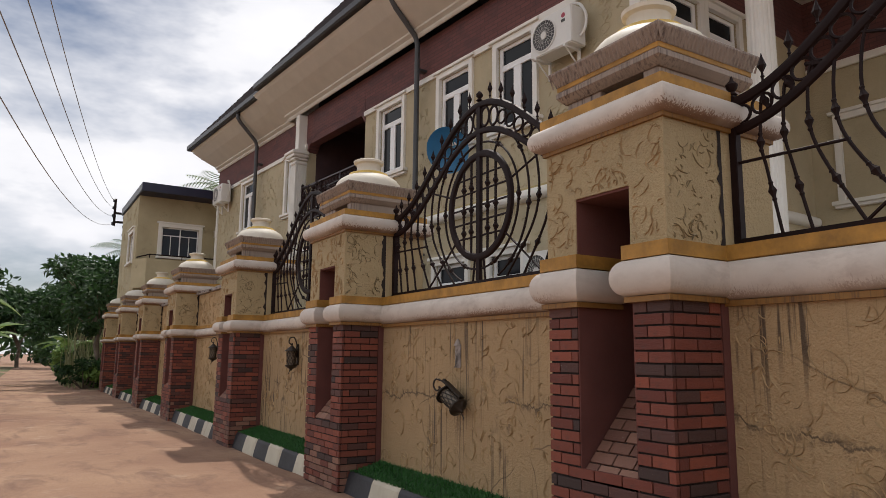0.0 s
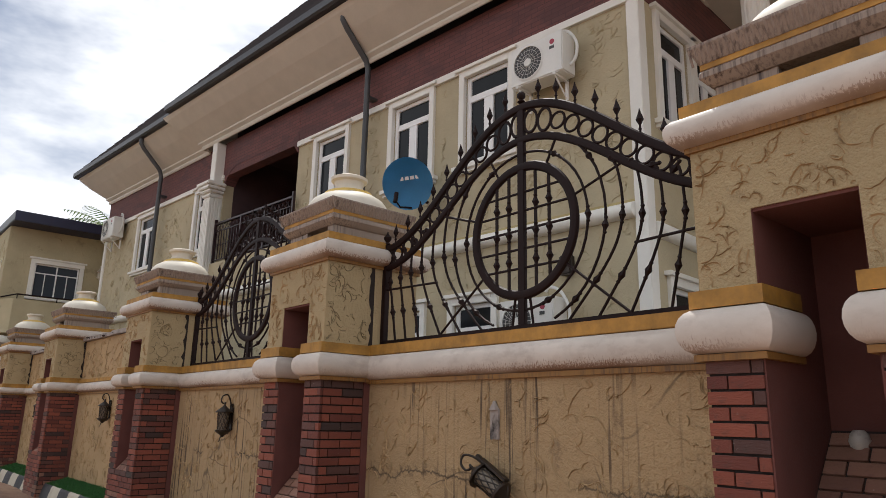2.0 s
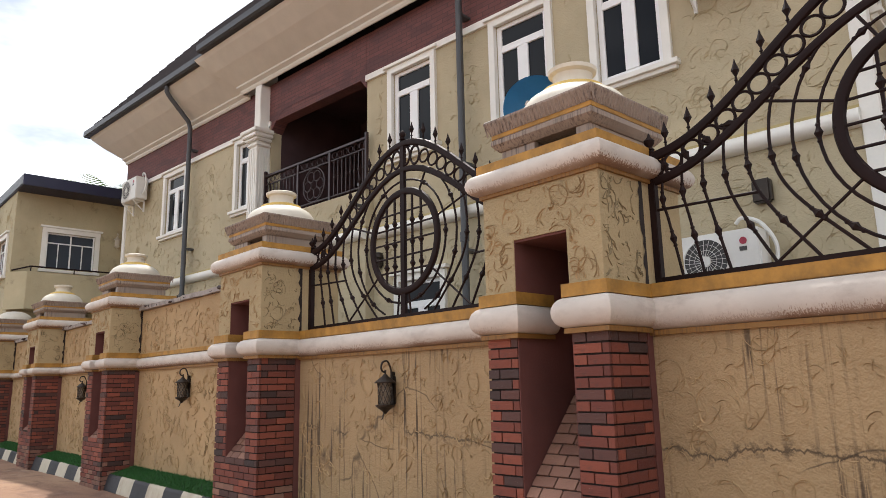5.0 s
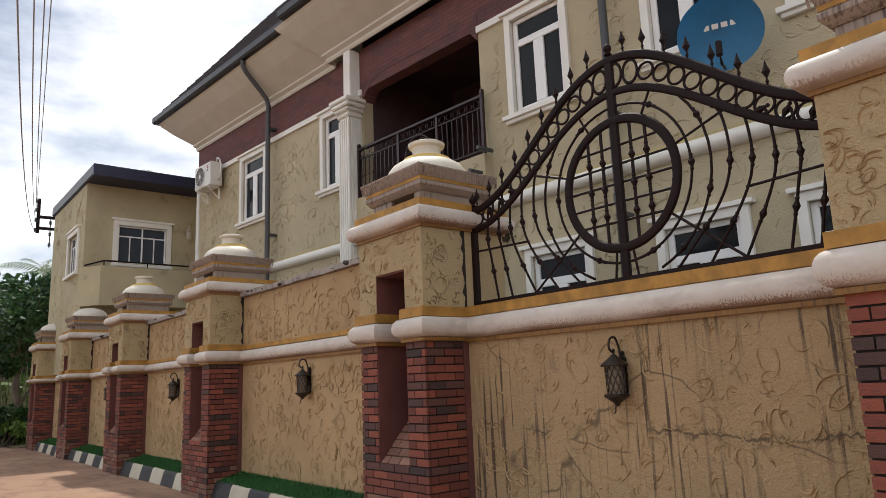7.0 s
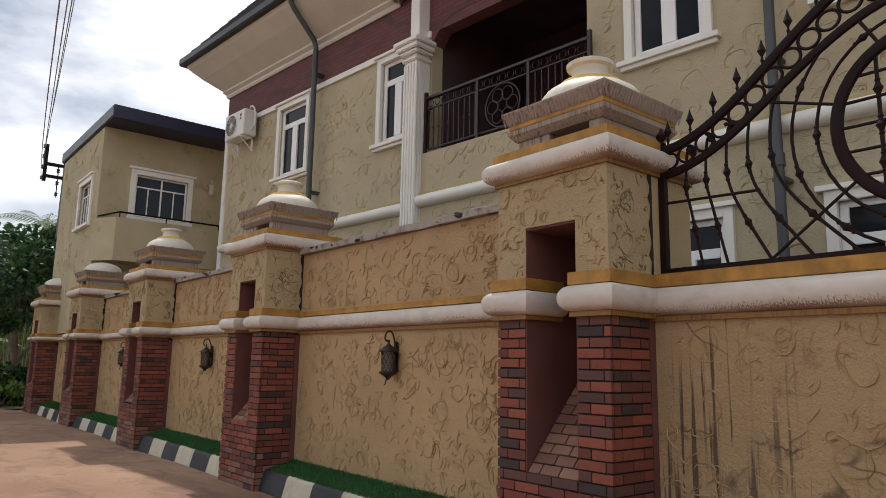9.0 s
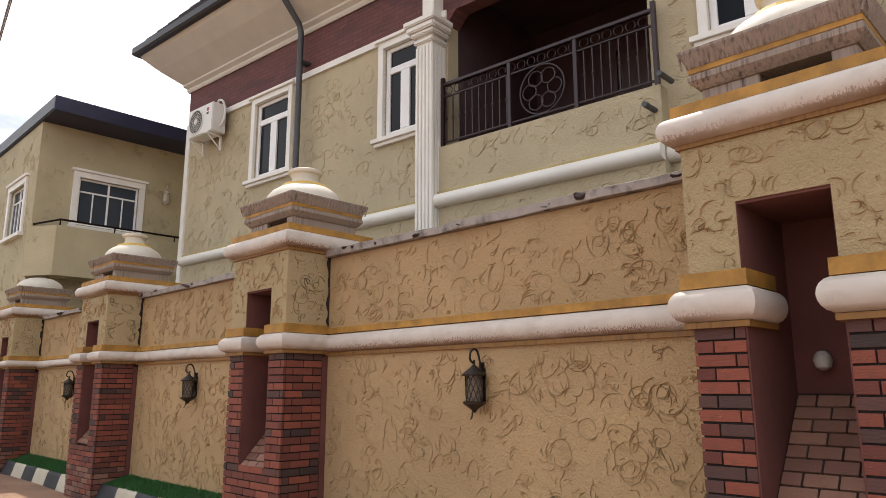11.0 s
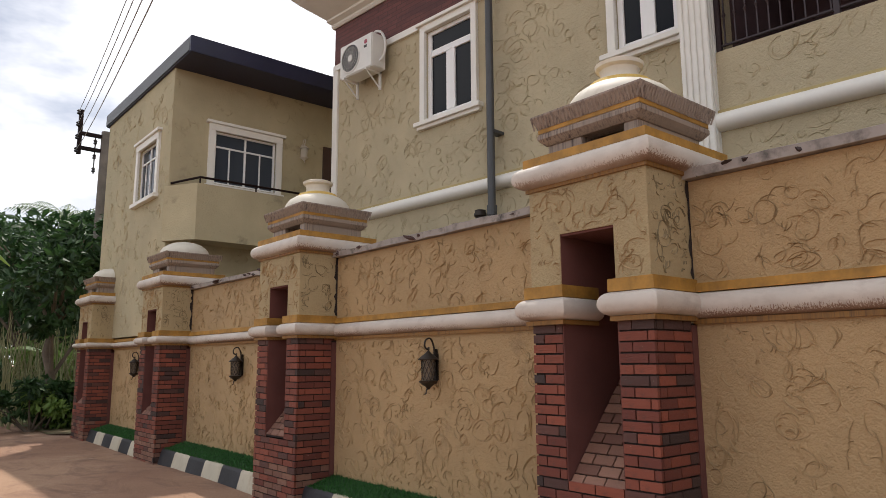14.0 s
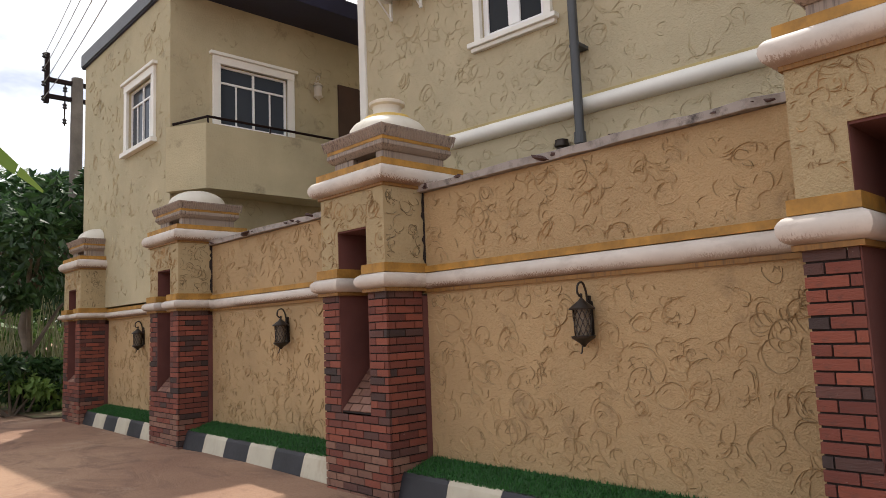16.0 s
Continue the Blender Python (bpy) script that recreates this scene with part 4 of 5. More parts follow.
# white corner boards, string courses, cornice
for y0, y1 in ((FAR - 0.12, FAR + 0.02), (NEAR - 0.02, NEAR + 0.14)):
    part("corner_board", boxes((-0.035, 0.10 if y0 > 10 else 0.14, y0, y1, 0, 6.33), bevel=0.008), M_TRIM, HOUSE)
for a, b, off in ((15.82, FAR - 0.12, 0.0), (NEAR + 0.14, BAY0 - 0.15, 0.0), (BAY0 - 0.15, 15.53, -0.16)):
    part("string_course", sweep(bmesh.new(), [(off, b), (off, a)], round_profile(0.12, 3.58, 3.76)), M_TRIM, HOUSE, "bellied white string course", smooth=True)
    part("string_fillet", boxes((off - 0.03, off + 0.05, a, b, 3.76, 3.79)), M_STRING, HOUSE)
part("string_course", sweep(bmesh.new(), [(0.14, NEAR), (4.15, NEAR)], round_profile(0.10, 3.36, 3.54)), M_TRIM, HOUSE, smooth=True)
part("trim_line", holed_wall(bmesh.new(), -0.045, 0.0, NEAR, FAR, 6.27, 6.37, [(BAY0, BAY1, 6.27, 6.37)]), M_TRIM, HOUSE, "white line under the maroon band")

corn = [(0.02, 7.05), (-0.04 + 0.08, 7.05), (0.06, 7.09), (0.06, 7.13), (0.12, 7.18), (0.12, 7.22), (0.22, 7.30), (0.46, 7.50), (0.68, 7.72), (0.73, 7.80), (0.02, 7.80)]
loop = [(0, 16.25), (0, FAR), (9.0, FAR)]
part("cornice", sweep(bmesh.new(), loop[::-1], [(o, h) for o, h in corn]), M_CREAM, HOUSE, "cream flared soffit and cornice")
loop2 = [(2.0, NEAR - 0.0), (-0.16, NEAR), (-0.16, 16.25), (0.6, 16.25)]
part("cornice", sweep(bmesh.new(), loop2[::-1], [(o, h + 0.05) for o, h in corn]), M_CREAM, HOUSE, "cream flared soffit and cornice")


def hip_roof(x0, x1, y0, y1, z, rise, name="roof", courses=16):
    """Tiled hip roof in overlapping courses; x0 is the road side eave."""
    bm = bmesh.new()
    half = (x1 - x0) / 2
    last = None
    for k in range(courses):
        a, b = 0.42 * k / courses, 0.42 * (k + 1) / courses
        def ring(f, dz):
            e = half * f
            return [(x0 + e, y0 + e, z + rise * f + dz), (x1 - e, y0 + e, z + rise * f + dz), (x1 - e, y1 - e, z + rise * f + dz), (x0 + e, y1 - e, z + rise * f + dz)]
        L, U, D = ([bm.verts.new(c) for c in ring(f, dz)] for f, dz in ((a, 0.07), (b, 0.01), (a, 0.0)))
        for j in range(4):
            bm.faces.new((L[j], L[(j + 1) % 4], U[(j + 1) % 4], U[j]))
            bm.faces.new((D[j], D[(j + 1) % 4], L[(j + 1) % 4], L[j]))
        if last:
            for j in range(4):
                bm.faces.new((last[j], last[(j + 1) % 4], D[(j + 1) % 4], D[j]))
        last = U
    bm.faces.new(last)
    return part(name, bm, M_ROOF, HOUSE, "dark brown stone-coated tile roof")


hip_roof(-0.82, 9.8, 10.0, FAR + 0.80, 7.92, 6.9)
hip_roof(-0.98, 10.5, 0.3, 16.65, 7.98, 7.5)
gut = [(0.0, 7.80), (0.10, 7.80), (0.13, 7.84), (0.13, 7.96), (0.0, 7.96)]
part("gutter", sweep(bmesh.new(), [(9.7, FAR + 0.72), (-0.72, FAR + 0.72), (-0.72, 16.1)], gut), M_GUTTER, HOUSE, "dark rain gutter")
part("gutter", sweep(bmesh.new(), [(0.2, 16.55), (-0.88, 16.55), (-0.88, 0.35)], [(o, h + 0.06) for o, h in gut]), M_GUTTER, HOUSE, "dark rain gutter")
part("soffit", boxes((-0.88, 4.4, 0.5, NEAR - 0.02, 7.12, 7.20)), M_CREAM, HOUSE)


def window(axis, a, b, z0, z1, transom=0.30, back=0.0):
    """A framed casement: surround, sill, white sashes and dark panes. axis 'y': along the front; 'x': along the return."""
    m = Matrix.Translation((back, 0, 0)) if axis == "y" else Matrix(((0, 1, 0, 0), (1, 0, 0, NEAR), (0, 0, 1, 0), (0, 0, 0, 1)))
    def put(name, rows, mat, parent, bevel=0.004):
        bm = boxes(*rows, bevel=bevel)
        bm.transform(m)
        return part(name, bm, mat, parent)
    s = 0.10
    w = put("window", [(-0.05, 0.02, a - s + 0.08, a + 0.08, z0 - 0.02, z1 + 0.10), (-0.05, 0.02, b - 0.08, b + s - 0.08, z0 - 0.02, z1 + 0.10), (-0.05, 0.02, a + 0.08, b - 0.08, z1, z1 + 0.10), (-0.09, 0.02, a - s + 0.02, b + s - 0.02, z1 + 0.10, z1 + 0.15)], M_TRIM, HOUSE)
    put("sill", [(-0.10, 0.03, a - s, b + s, z0 - 0.08, z0 - 0.02), (-0.06, 0.03, a - s + 0.03, b + s - 0.03, z0 - 0.13, z0 - 0.08)], M_TRIM, w)
    i0, i1, f = a + 0.08, b - 0.08, 0.075
    zt = z1 - transom
    mid = (i0 + i1) / 2
    put("sash", [(0.03, 0.09, i0, i0 + f, z0, z1), (0.03, 0.09, i1 - f, i1, z0, z1), (0.03, 0.09, i0 + f, i1 - f, z0, z0 + f), (0.03, 0.09, i0 + f, i1 - f, z1 - 0.06, z1), (0.028, 0.092, i0 + f, i1 - f, zt - 0.10, zt), (0.026, 0.094, mid - 0.085, mid + 0.085, z0 + f, zt - 0.10)], M_PVC, w, 0.005)
    for y0, y1, q0, q1 in ((i0 + f, mid - 0.085, z0 + f, zt - 0.10), (mid + 0.085, i1 - f, z0 + f, zt - 0.10), (i0 + f, i1 - f, zt, z1 - 0.06)):
        put("pane", [(0.055, 0.065, y0, y1, q0, q1)], M_GLASS, w, 0.0)
    return w


for a, b in WINDOWS:
    window("y", a, b, ZS, ZT)
for a, b in LOW:
    window("y", a, b, 1.35, 2.85)
for a, b in SIDEW:
    window("x", a - 0.08, b + 0.08, ZS, ZT)
    window("x", a - 0.08, b + 0.08, 1.35, 2.85)

for a, b, z0, z1 in ((4.30, 5.30, 3.75, 5.0), (2.6, 3.6, 3.75, 5.0), (4.30, 5.30, 0.9, 2.6)):
    window("y", a, b, z0, z1, 0.30, 4.175)

# balcony
part("balcony_parapet", boxes((-0.16, 0.06, BAY0 - 0.15, 15.53, 2.2, 4.39), bevel=0.006), M_HOUSE, HOUSE)
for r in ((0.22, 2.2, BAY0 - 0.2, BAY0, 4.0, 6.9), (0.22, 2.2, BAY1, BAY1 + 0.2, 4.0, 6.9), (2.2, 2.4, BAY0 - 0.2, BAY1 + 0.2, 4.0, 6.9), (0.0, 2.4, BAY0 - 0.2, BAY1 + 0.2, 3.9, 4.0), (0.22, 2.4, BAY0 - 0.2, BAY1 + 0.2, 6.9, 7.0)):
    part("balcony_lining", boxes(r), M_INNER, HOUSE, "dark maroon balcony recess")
part("balcony_door", boxes((2.16, 2.2, 13.2, 14.1, 4.0, 6.1), (2.14, 2.2, 13.12, 13.2, 4.0, 6.18), (2.14, 2.2, 14.1, 14.18, 4.0, 6.18), bevel=0.004), M_WOOD, HOUSE)
arch = bmesh.new()
n = 20
top = []
for k in range(n + 1):
    u = k / n
    y = BAY0 + (BAY1 - BAY0) * u
    e = min(u, 1 - u) * (BAY1 - BAY0)
    z = 6.16 + 0.34 * (1 - max(0, 1 - e / 0.55) ** 2.2)
    top.append((y, z))
for (ya, za), (yb, zb_) in zip(top, top[1:]):
    vs = [arch.verts.new(c) for c in ((-0.016, ya, za), (-0.016, yb, zb_), (-0.016, yb, 7.12), (-0.016, ya, 7.12), (0.24, ya, za), (0.24, yb, zb_), (0.24, yb, 7.12), (0.24, ya, 7.12))]
    for q in ((0, 1, 2, 3), (4, 5, 6, 7), (0, 1, 5, 4), (2, 3, 7, 6), (1, 2, 6, 5), (3, 0, 4, 7)):
        arch.faces.new([vs[j] for j in q])
bmesh.ops.remove_doubles(arch, verts=arch.verts, dist=1e-5)
part("balcony_arch", arch, M_MAROON, HOUSE, "flat maroon arch over the balcony")

rail = thing("balcony_railing", HOUSE.matrix_world @ pose(-0.10, 0, 0.27), "dark iron balcony railing with a round flower motif", "railing")
R0, R1 = 12.62, 15.50
part("handrail", boxes((-0.03, 0.03, R0, R1, 4.96, 5.0), (-0.015, 0.015, R0, R1, 4.80, 4.82), (-0.015, 0.015, R0, R1, 4.18, 4.20), bevel=0.004), M_RAIL, rail)
for y in (R0, R1, 13.55, 14.45):
    part("post", boxes((-0.025, 0.025, y - 0.025, y + 0.025, 4.12, 5.08 if y in (R0, R1) else 4.97), bevel=0.004), M_RAIL, rail)
y = R0 + 0.09
while y < R1 - 0.05:
    if not 13.60 < y < 14.40:
        bm = boxes((-0.007, 0.007, y - 0.007, y + 0.007, 4.20, 4.81))
        knuckle(bm, (0, y, 4.5), (0, 0, 1), 0.011)
        part("baluster", bm, M_RAIL, rail)
    y += 0.105
y = R0 + 0.12
while y < R1:
    part("scroll", tube(bmesh.new(), [(0, y + 0.055 * math.cos(k * math.tau / 12), 4.89 + 0.055 * math.sin(k * math.tau / 12)) for k in range(13)], 0.007, 4), M_RAIL, rail)
    y += 0.14
part("flower_ring", tube(bmesh.new(), [(0, 14.0 + 0.30 * math.cos(k * math.tau / 32), 4.5 + 0.30 * math.sin(k * math.tau / 32)) for k in range(33)], 0.012, 6), M_RAIL, rail)
for j in range(6):
    ca, sa = 14.0 + 0.17 * math.cos(j * math.tau / 6), 4.5 + 0.17 * math.sin(j * math.tau / 6)
    part("petal", tube(bmesh.new(), [(0, ca + 0.095 * math.cos(k * math.tau / 14), sa + 0.095 * math.sin(k * math.tau / 14)) for k in range(15)], 0.009, 5), M_RAIL, rail)


def fluted_column(x, y, z0, z1, r, name="column"):
    col = bmesh.new()
    seg = 48
    prof = []
    for k in range(seg):
        a = k * math.tau / seg
        rr = r * (1 - (0.06 if k % 3 == 0 else 0.0))
        prof.append((math.cos(a) * rr, math.sin(a) * rr))
    rings = [[col.verts.new((x + px * s, y + py * s, z)) for px, py in prof] for z, s in ((z0, 1.04), (z0 + 0.4, 1.03), ((z0 + z1) / 2, 1.0), (z1, 0.92))]
    for r1, r2 in zip(rings, rings[1:]):
        for k in range(seg):
            col.faces.new((r1[k], r1[(k + 1) % seg], r2[(k + 1) % seg], r2[k]))
    c = part(name, col, M_TRIM, HOUSE, "white fluted column")
    part("capital", lathe(bmesh.new(), [(r * 0.95, z1 - 0.02), (r * 1.1, z1), (r * 1.1, z1 + 0.05), (r * 1.0, z1 + 0.08), (r * 1.25, z1 + 0.2), (r * 1.35, z1 + 0.24), (r * 1.35, z1 + 0.30)], (x, y, 0), 24), M_TRIM, c, smooth=True)
    return c


# square fluted pilaster beside the balcony
pil = bmesh.new()
px0, px1, py0, py1 = -0.30, 0.0, 15.52, 15.82
box(pil, px0 + 0.02, px1, py0 + 0.02, py1 - 0.02, 0, 5.94)
PIL = part("pilaster", pil, M_TRIM, HOUSE, "white fluted pilaster")
for k in range(5):
    y, x = py0 + 0.005 + k * 0.061, px0 + 0.005 + k * 0.058
    part("flute", boxes((px0, px0 + 0.03, y, y + 0.042, 0.3, 5.80), bevel=0.006), M_TRIM, PIL)
    part("flute", boxes((x, x + 0.042, py0, py0 + 0.03, 0.3, 5.80), bevel=0.006), M_TRIM, PIL)
part("capital", boxes((px0 - 0.02, 0, py0 - 0.02, py1 + 0.02, 5.84, 5.90), (px0 - 0.05, 0, py0 - 0.05, py1 + 0.05, 5.94, 6.00), (px0 - 0.09, 0, py0 - 0.09, py1 + 0.09, 6.00, 6.08), (px0 - 0.12, 0, py0 - 0.12, py1 + 0.12, 6.08, 6.16), bevel=0.015), M_TRIM, PIL)
part("upper_shaft", boxes((-0.22, 0, 15.57, 15.77, 6.16, 7.10), bevel=0.01), M_TRIM, PIL)
fluted_column(1.10, 4.74, 0, 6.8, 0.17)

# downpipes
for y, lx in ((18.42, -0.19), (10.52, -0.19)):
    bm = tube(bmesh.new(), [(-0.76, y, 7.82), (-0.76, y, 7.68), (-0.68, y, 7.57), (-0.24, y, 7.14), (lx, y, 7.0), (lx, y, 4.0), (lx, y, 0.05)], 0.05, 10)
    dp = thing("downpipe", HOUSE.matrix_world, "dark grey rainwater downpipe on the house wall", "downpipe", "downpipes")
    part("pipe", bm, M_PIPE, dp, smooth=True)
    for z in (6.5, 4.3, 3.1, 1.2):
        part("clip", boxes((lx - 0.01, 0.0, y - 0.062, y + 0.062, z - 0.02, z + 0.02), bevel=0.004), M_PIPE, dp)
    part("socket", lathe(bmesh.new(), [(0.052, 0.0), (0.064, 0.0), (0.064, 0.12), (0.052, 0.12)], (lx, y, 3.22), 12, False), M_PIPE, dp)


def make_ac():
    ac = thing("air_conditioner", pose(0, 0, 0), "white outdoor air conditioner unit on wall brackets", "air conditioner", "outdoor units")
    w, h, d = 0.80, 0.545, 0.28
    part("casing", boxes((-d, 0, 0, w, 0, h), bevel=0.015), M_AC, ac)
    c = bmesh.new()
    lathe(c, [(0.225, 0.0), (0.235, 0.012), (0.215, 0.016), (0.215, 0.004)], (0, 0, 0), 32, False)
    c.transform(Matrix.Translation((-d, 0.52, 0.275)) @ Matrix.Rotation(radians(-90), 4, "Y"))
    part("fan_rim", c, M_AC, ac)
    fan = bmesh.new()
    lathe(fan, [(0.214, 0.0), (0.214, 0.003)], (0, 0, 0), 32)
    fan.transform(Matrix.Translation((-d, 0.52, 0.275)) @ Matrix.Rotation(radians(-90), 4, "Y"))
    part("fan_opening", fan, M_ACD, ac)
    g = bmesh.new()
    for k in range(24):
        a = k * math.tau / 24
        tube(g, [(-d - 0.012, 0.52 + 0.05 * math.cos(a), 0.275 + 0.05 * math.sin(a)), (-d - 0.012, 0.52 + 0.215 * math.cos(a + 0.25), 0.275 + 0.215 * math.sin(a + 0.25))], 0.0022, 4)
    for rr in (0.055, 0.11, 0.165):
        tube(g, [(-d - 0.012, 0.52 + rr * math.cos(k * math.tau / 24), 0.275 + rr * math.sin(k * math.tau / 24)) for k in range(25)], 0.002, 4)
    part("fan_guard", g, M_AC, ac)
    hub = bmesh.new()
    lathe(hub, [(0.05, 0.0), (0.05, 0.016)], (0, 0, 0), 20)
    hub.transform(Matrix.Translation((-d, 0.52, 0.275)) @ Matrix.Rotation(radians(-90), 4, "Y"))
    part("hub", hub, M_AC, ac)
    bd = bmesh.new()
    lathe(bd, [(0.035, 0.0), (0.035, 0.004)], (0, 0, 0), 16)
    bd.transform(Matrix.Translation((-d, 0.15, 0.43)) @ Matrix.Rotation(radians(-90), 4, "Y"))
    part("badge", bd, M_RED, ac, "round red badge")
    part("badge_bar", boxes((-d - 0.003, -d, 0.12, 0.19, 0.335, 0.375)), M_ACD, ac, "small dark mark")
    for y in (0.12, 0.68):
        part("bracket", boxes((-d - 0.02, 0.0, y - 0.018, y + 0.018, -0.035, 0.0), (-0.03, 0.0, y - 0.018, y + 0.018, -0.28, 0.0)), M_AC, ac)
        part("strut", tube(bmesh.new(), [(-0.02, y, -0.26), (-d, y, -0.03)], 0.012, 6), M_AC, ac)
    part("hose", tube(bmesh.new(), smooth_path([(-0.12, 0.0, 0.12), (-0.10, -0.07, 0.2), (-0.08, -0.08, 0.4), (-0.05, 0.05, 0.62), (-0.03, 0.22, 0.70), (0.0, 0.3, 0.66)]), 0.02, 8), M_AC, ac, smooth=True)
    return ac


AC = make_ac()
AC.matrix_world = HOUSE.matrix_world @ pose(-0.10, 20.60, 5.83)
copy_thing(AC, HOUSE.matrix_world @ pose(-0.10, 6.52, 5.49))
copy_thing(AC, HOUSE.matrix_world @ pose(-0.10, 6.72, 2.20))

# satellite dish
dish = thing("satellite_dish", HOUSE.matrix_world @ pose(-0.55, 9.02, 4.56, 0, -22, 18), "blue satellite dish with a pale mark on a wall mast", "satellite dish")
bm = bmesh.new()
rings = []
for k in range(9):
    r = k / 8
    rings.append([bm.verts.new((0.10 * r * r * -1 + 0.05, 0.40 * r * math.cos(a), 0.37 * r * math.sin(a))) for a in (j * math.tau / 36 for j in range(36))] if k else [bm.verts.new((0.05, 0, 0))])
for j in range(36):
    bm.faces.new((rings[0][0], rings[1][j], rings[1][(j + 1) % 36]))
for r1, r2 in zip(rings[1:], rings[2:]):
    for j in range(36):
        bm.faces.new((r1[j], r1[(j + 1) % 36], r2[(j + 1) % 36], r2[j]))
bmesh.ops.solidify(bm, geom=bm.faces[:], thickness=0.008)
part("reflector", bm, M_DISH, dish, smooth=True)
for k in range(4):
    part("mark", boxes((0.034, 0.040, -0.16 + 0.085 * k, -0.10 + 0.085 * k, 0.05, 0.10)), M_TRIM, dish, "pale lettering bar")
part("feed_arm", tube(bmesh.new(), [(0.03, 0, -0.35), (-0.35, 0, -0.30), (-0.45, 0, -0.20)], 0.014, 6), M_IRON, dish)
part("feed_horn", tube(bmesh.new(), [(-0.47, 0, -0.22), (-0.39, 0, -0.10)], 0.03, 8), M_IRON, dish)
part("mast", tube(bmesh.new(), [(0.06, 0, 0), (0.16, 0, -0.05), (0.30, 0, -0.28), (0.52, 0, -0.32)], 0.025, 8), M_IRON, dish)

# small pieces on the house wall and coping
for y, z in ((12.47, 4.40), (12.64, 4.12)):
    s = tagged(part("spout_pipe", tube(bmesh.new(), [(0.05, 0, 0), (-0.22, 0.02, 0.0)], 0.03, 8), M_PIPE), "short drain spout pipe in the balcony wall", "pipe", "balcony spouts")
    s.matrix_world = HOUSE.matrix_world @ pose(-0.16, y, z)
for y in (12.38, 18.72):
    s = thing("wall_light", HOUSE.matrix_world @ pose(-0.075, y, 3.12), "small dark drum wall light on the house", "lamp", "house wall lights")
    part("body", lathe(bmesh.new(), [(0.055, 0.0), (0.062, 0.02), (0.062, 0.13), (0.082, 0.15), (0.082, 0.175), (0.07, 0.20), (0.075, 0.22), (0.03, 0.235)], (0, 0, 0), 12), M_LAMP, s, smooth=True)
    part("back_plate", boxes((0.03, 0.075, -0.04, 0.04, 0.03, 0.20), bevel=0.004), M_LAMP, s)
wl_ = thing("wall_light", HOUSE.matrix_world @ pose(0.0, 6.75, 3.15), "small box wall light on the house", "lamp")
part("body", boxes((-0.10, 0, -0.09, 0.09, -0.12, 0.12), bevel=0.02), M_LAMP, wl_)

# ---- annex behind the far end of the fence ----
AX, AY, AE = 3.06, 23.78, 27.50
ANNEX = thing("annex_building", pose(0, 0, 0), "two-storey beige plaster annex with a flat dark roof and small balcony", "house")
NW = (3.81, 4.96, 4.50, 5.44)
SW = (24.42, 25.44, 4.34, 5.30)
front = bmesh.new()
for r in ((AX + 0.2, NW[0], 0, 6.40), (NW[1], 8.0, 0, 6.40), (NW[0], NW[1], 0, NW[2]), (NW[0], NW[1], NW[3], 6.40)):
    box(front, r[0], r[1], AY, AY + 0.2, r[2], r[3])
bmesh.ops.remove_doubles(front, verts=front.verts, dist=1e-5)
part("front_wall", front, M_ANNEX, ANNEX)
part("road_wall", holed_wall(bmesh.new(), AX, AX + 0.2, AY, AE, 1.9, 6.46, [SW]), M_ANNEX, ANNEX)
part("back_wall", boxes((AX, 8.0, AE, AE + 0.2, 0, 6.40), (8.0, 8.2, AY, AE + 0.2, 0, 6.40)), M_ANNEX, ANNEX)
relief(ANNEX, 500, lambda u, v, d: (AX + u, AY - d, 2.6 + v), 3.2, 3.7, M_HRIDGE, 18.0, ((NW[0] - AX - 0.2, NW[1] - AX + 0.2, NW[2] - 2.75, NW[3] - 2.4), (2.8, 3.3, 0.0, 3.0)), 1.3)
relief(ANNEX, 501, lambda u, v, d: (AX - d, AY + u, 2.0 + v), AE - AY, 4.3, M_HRIDGE, 18.0, ((SW[0] - AY - 0.2, SW[1] - AY + 0.2, SW[2] - 2.15, SW[3] - 1.8),), 1.3)
relief(ANNEX, 502, lambda u, v, d: (3.40 + u, 23.28 - d, 3.40 + v), 3.0, 0.88, M_HRIDGE, 24.0, (), 1.2)
part("room_floor", boxes((AX + 0.2, 8, AY + 0.2, AE, 3.2, 3.35)), M_ANNEX, ANNEX)
part("balcony", sweep(bmesh.new(), [(7.5, 23.28), (3.38, 23.28), (AX + 0.02, AY)], [(0.0, 3.38), (0.0, 4.30), (-0.12, 4.30), (-0.12, 3.38)]), M_ANNEX, ANNEX)
part("balcony_slab", boxes((3.40, 7.5, 23.32, AY, 3.40, 3.50)), M_ANNEX, ANNEX)
bm = bmesh.new()
tube(bm, [(AX + 0.04, AY, 4.38), (3.42, 23.34, 4.45), (7.5, 23.34, 4.45)], 0.02, 8)
for x in (3.42, 4.4, 5.6):
    tube(bm, [(x, 23.34, 4.3), (x, 23.34, 4.45)], 0.014, 6)
part("balcony_rail", bm, M_IRON, ANNEX)
part("roof", boxes((AX - 0.04, 8.4, 22.98, AE + 0.3, 6.40, 6.46)), M_FASCIA, ANNEX, "dark navy boarded soffit")
part("fascia", boxes((AX - 0.06, 8.4, 22.92, 22.98, 6.38, 6.66), bevel=0.006), M_FASCIA, ANNEX, "dark navy fascia")
part("fascia", boxes((AX - 0.06, AX, 22.98, AE + 0.3, 6.42, 6.66), bevel=0.006), M_PIPE, ANNEX, "weathered grey fascia")
part("roof_sheet", boxes((AX, 8.4, 22.98, AE + 0.3, 6.58, 6.64)), M_FASCIA, ANNEX)


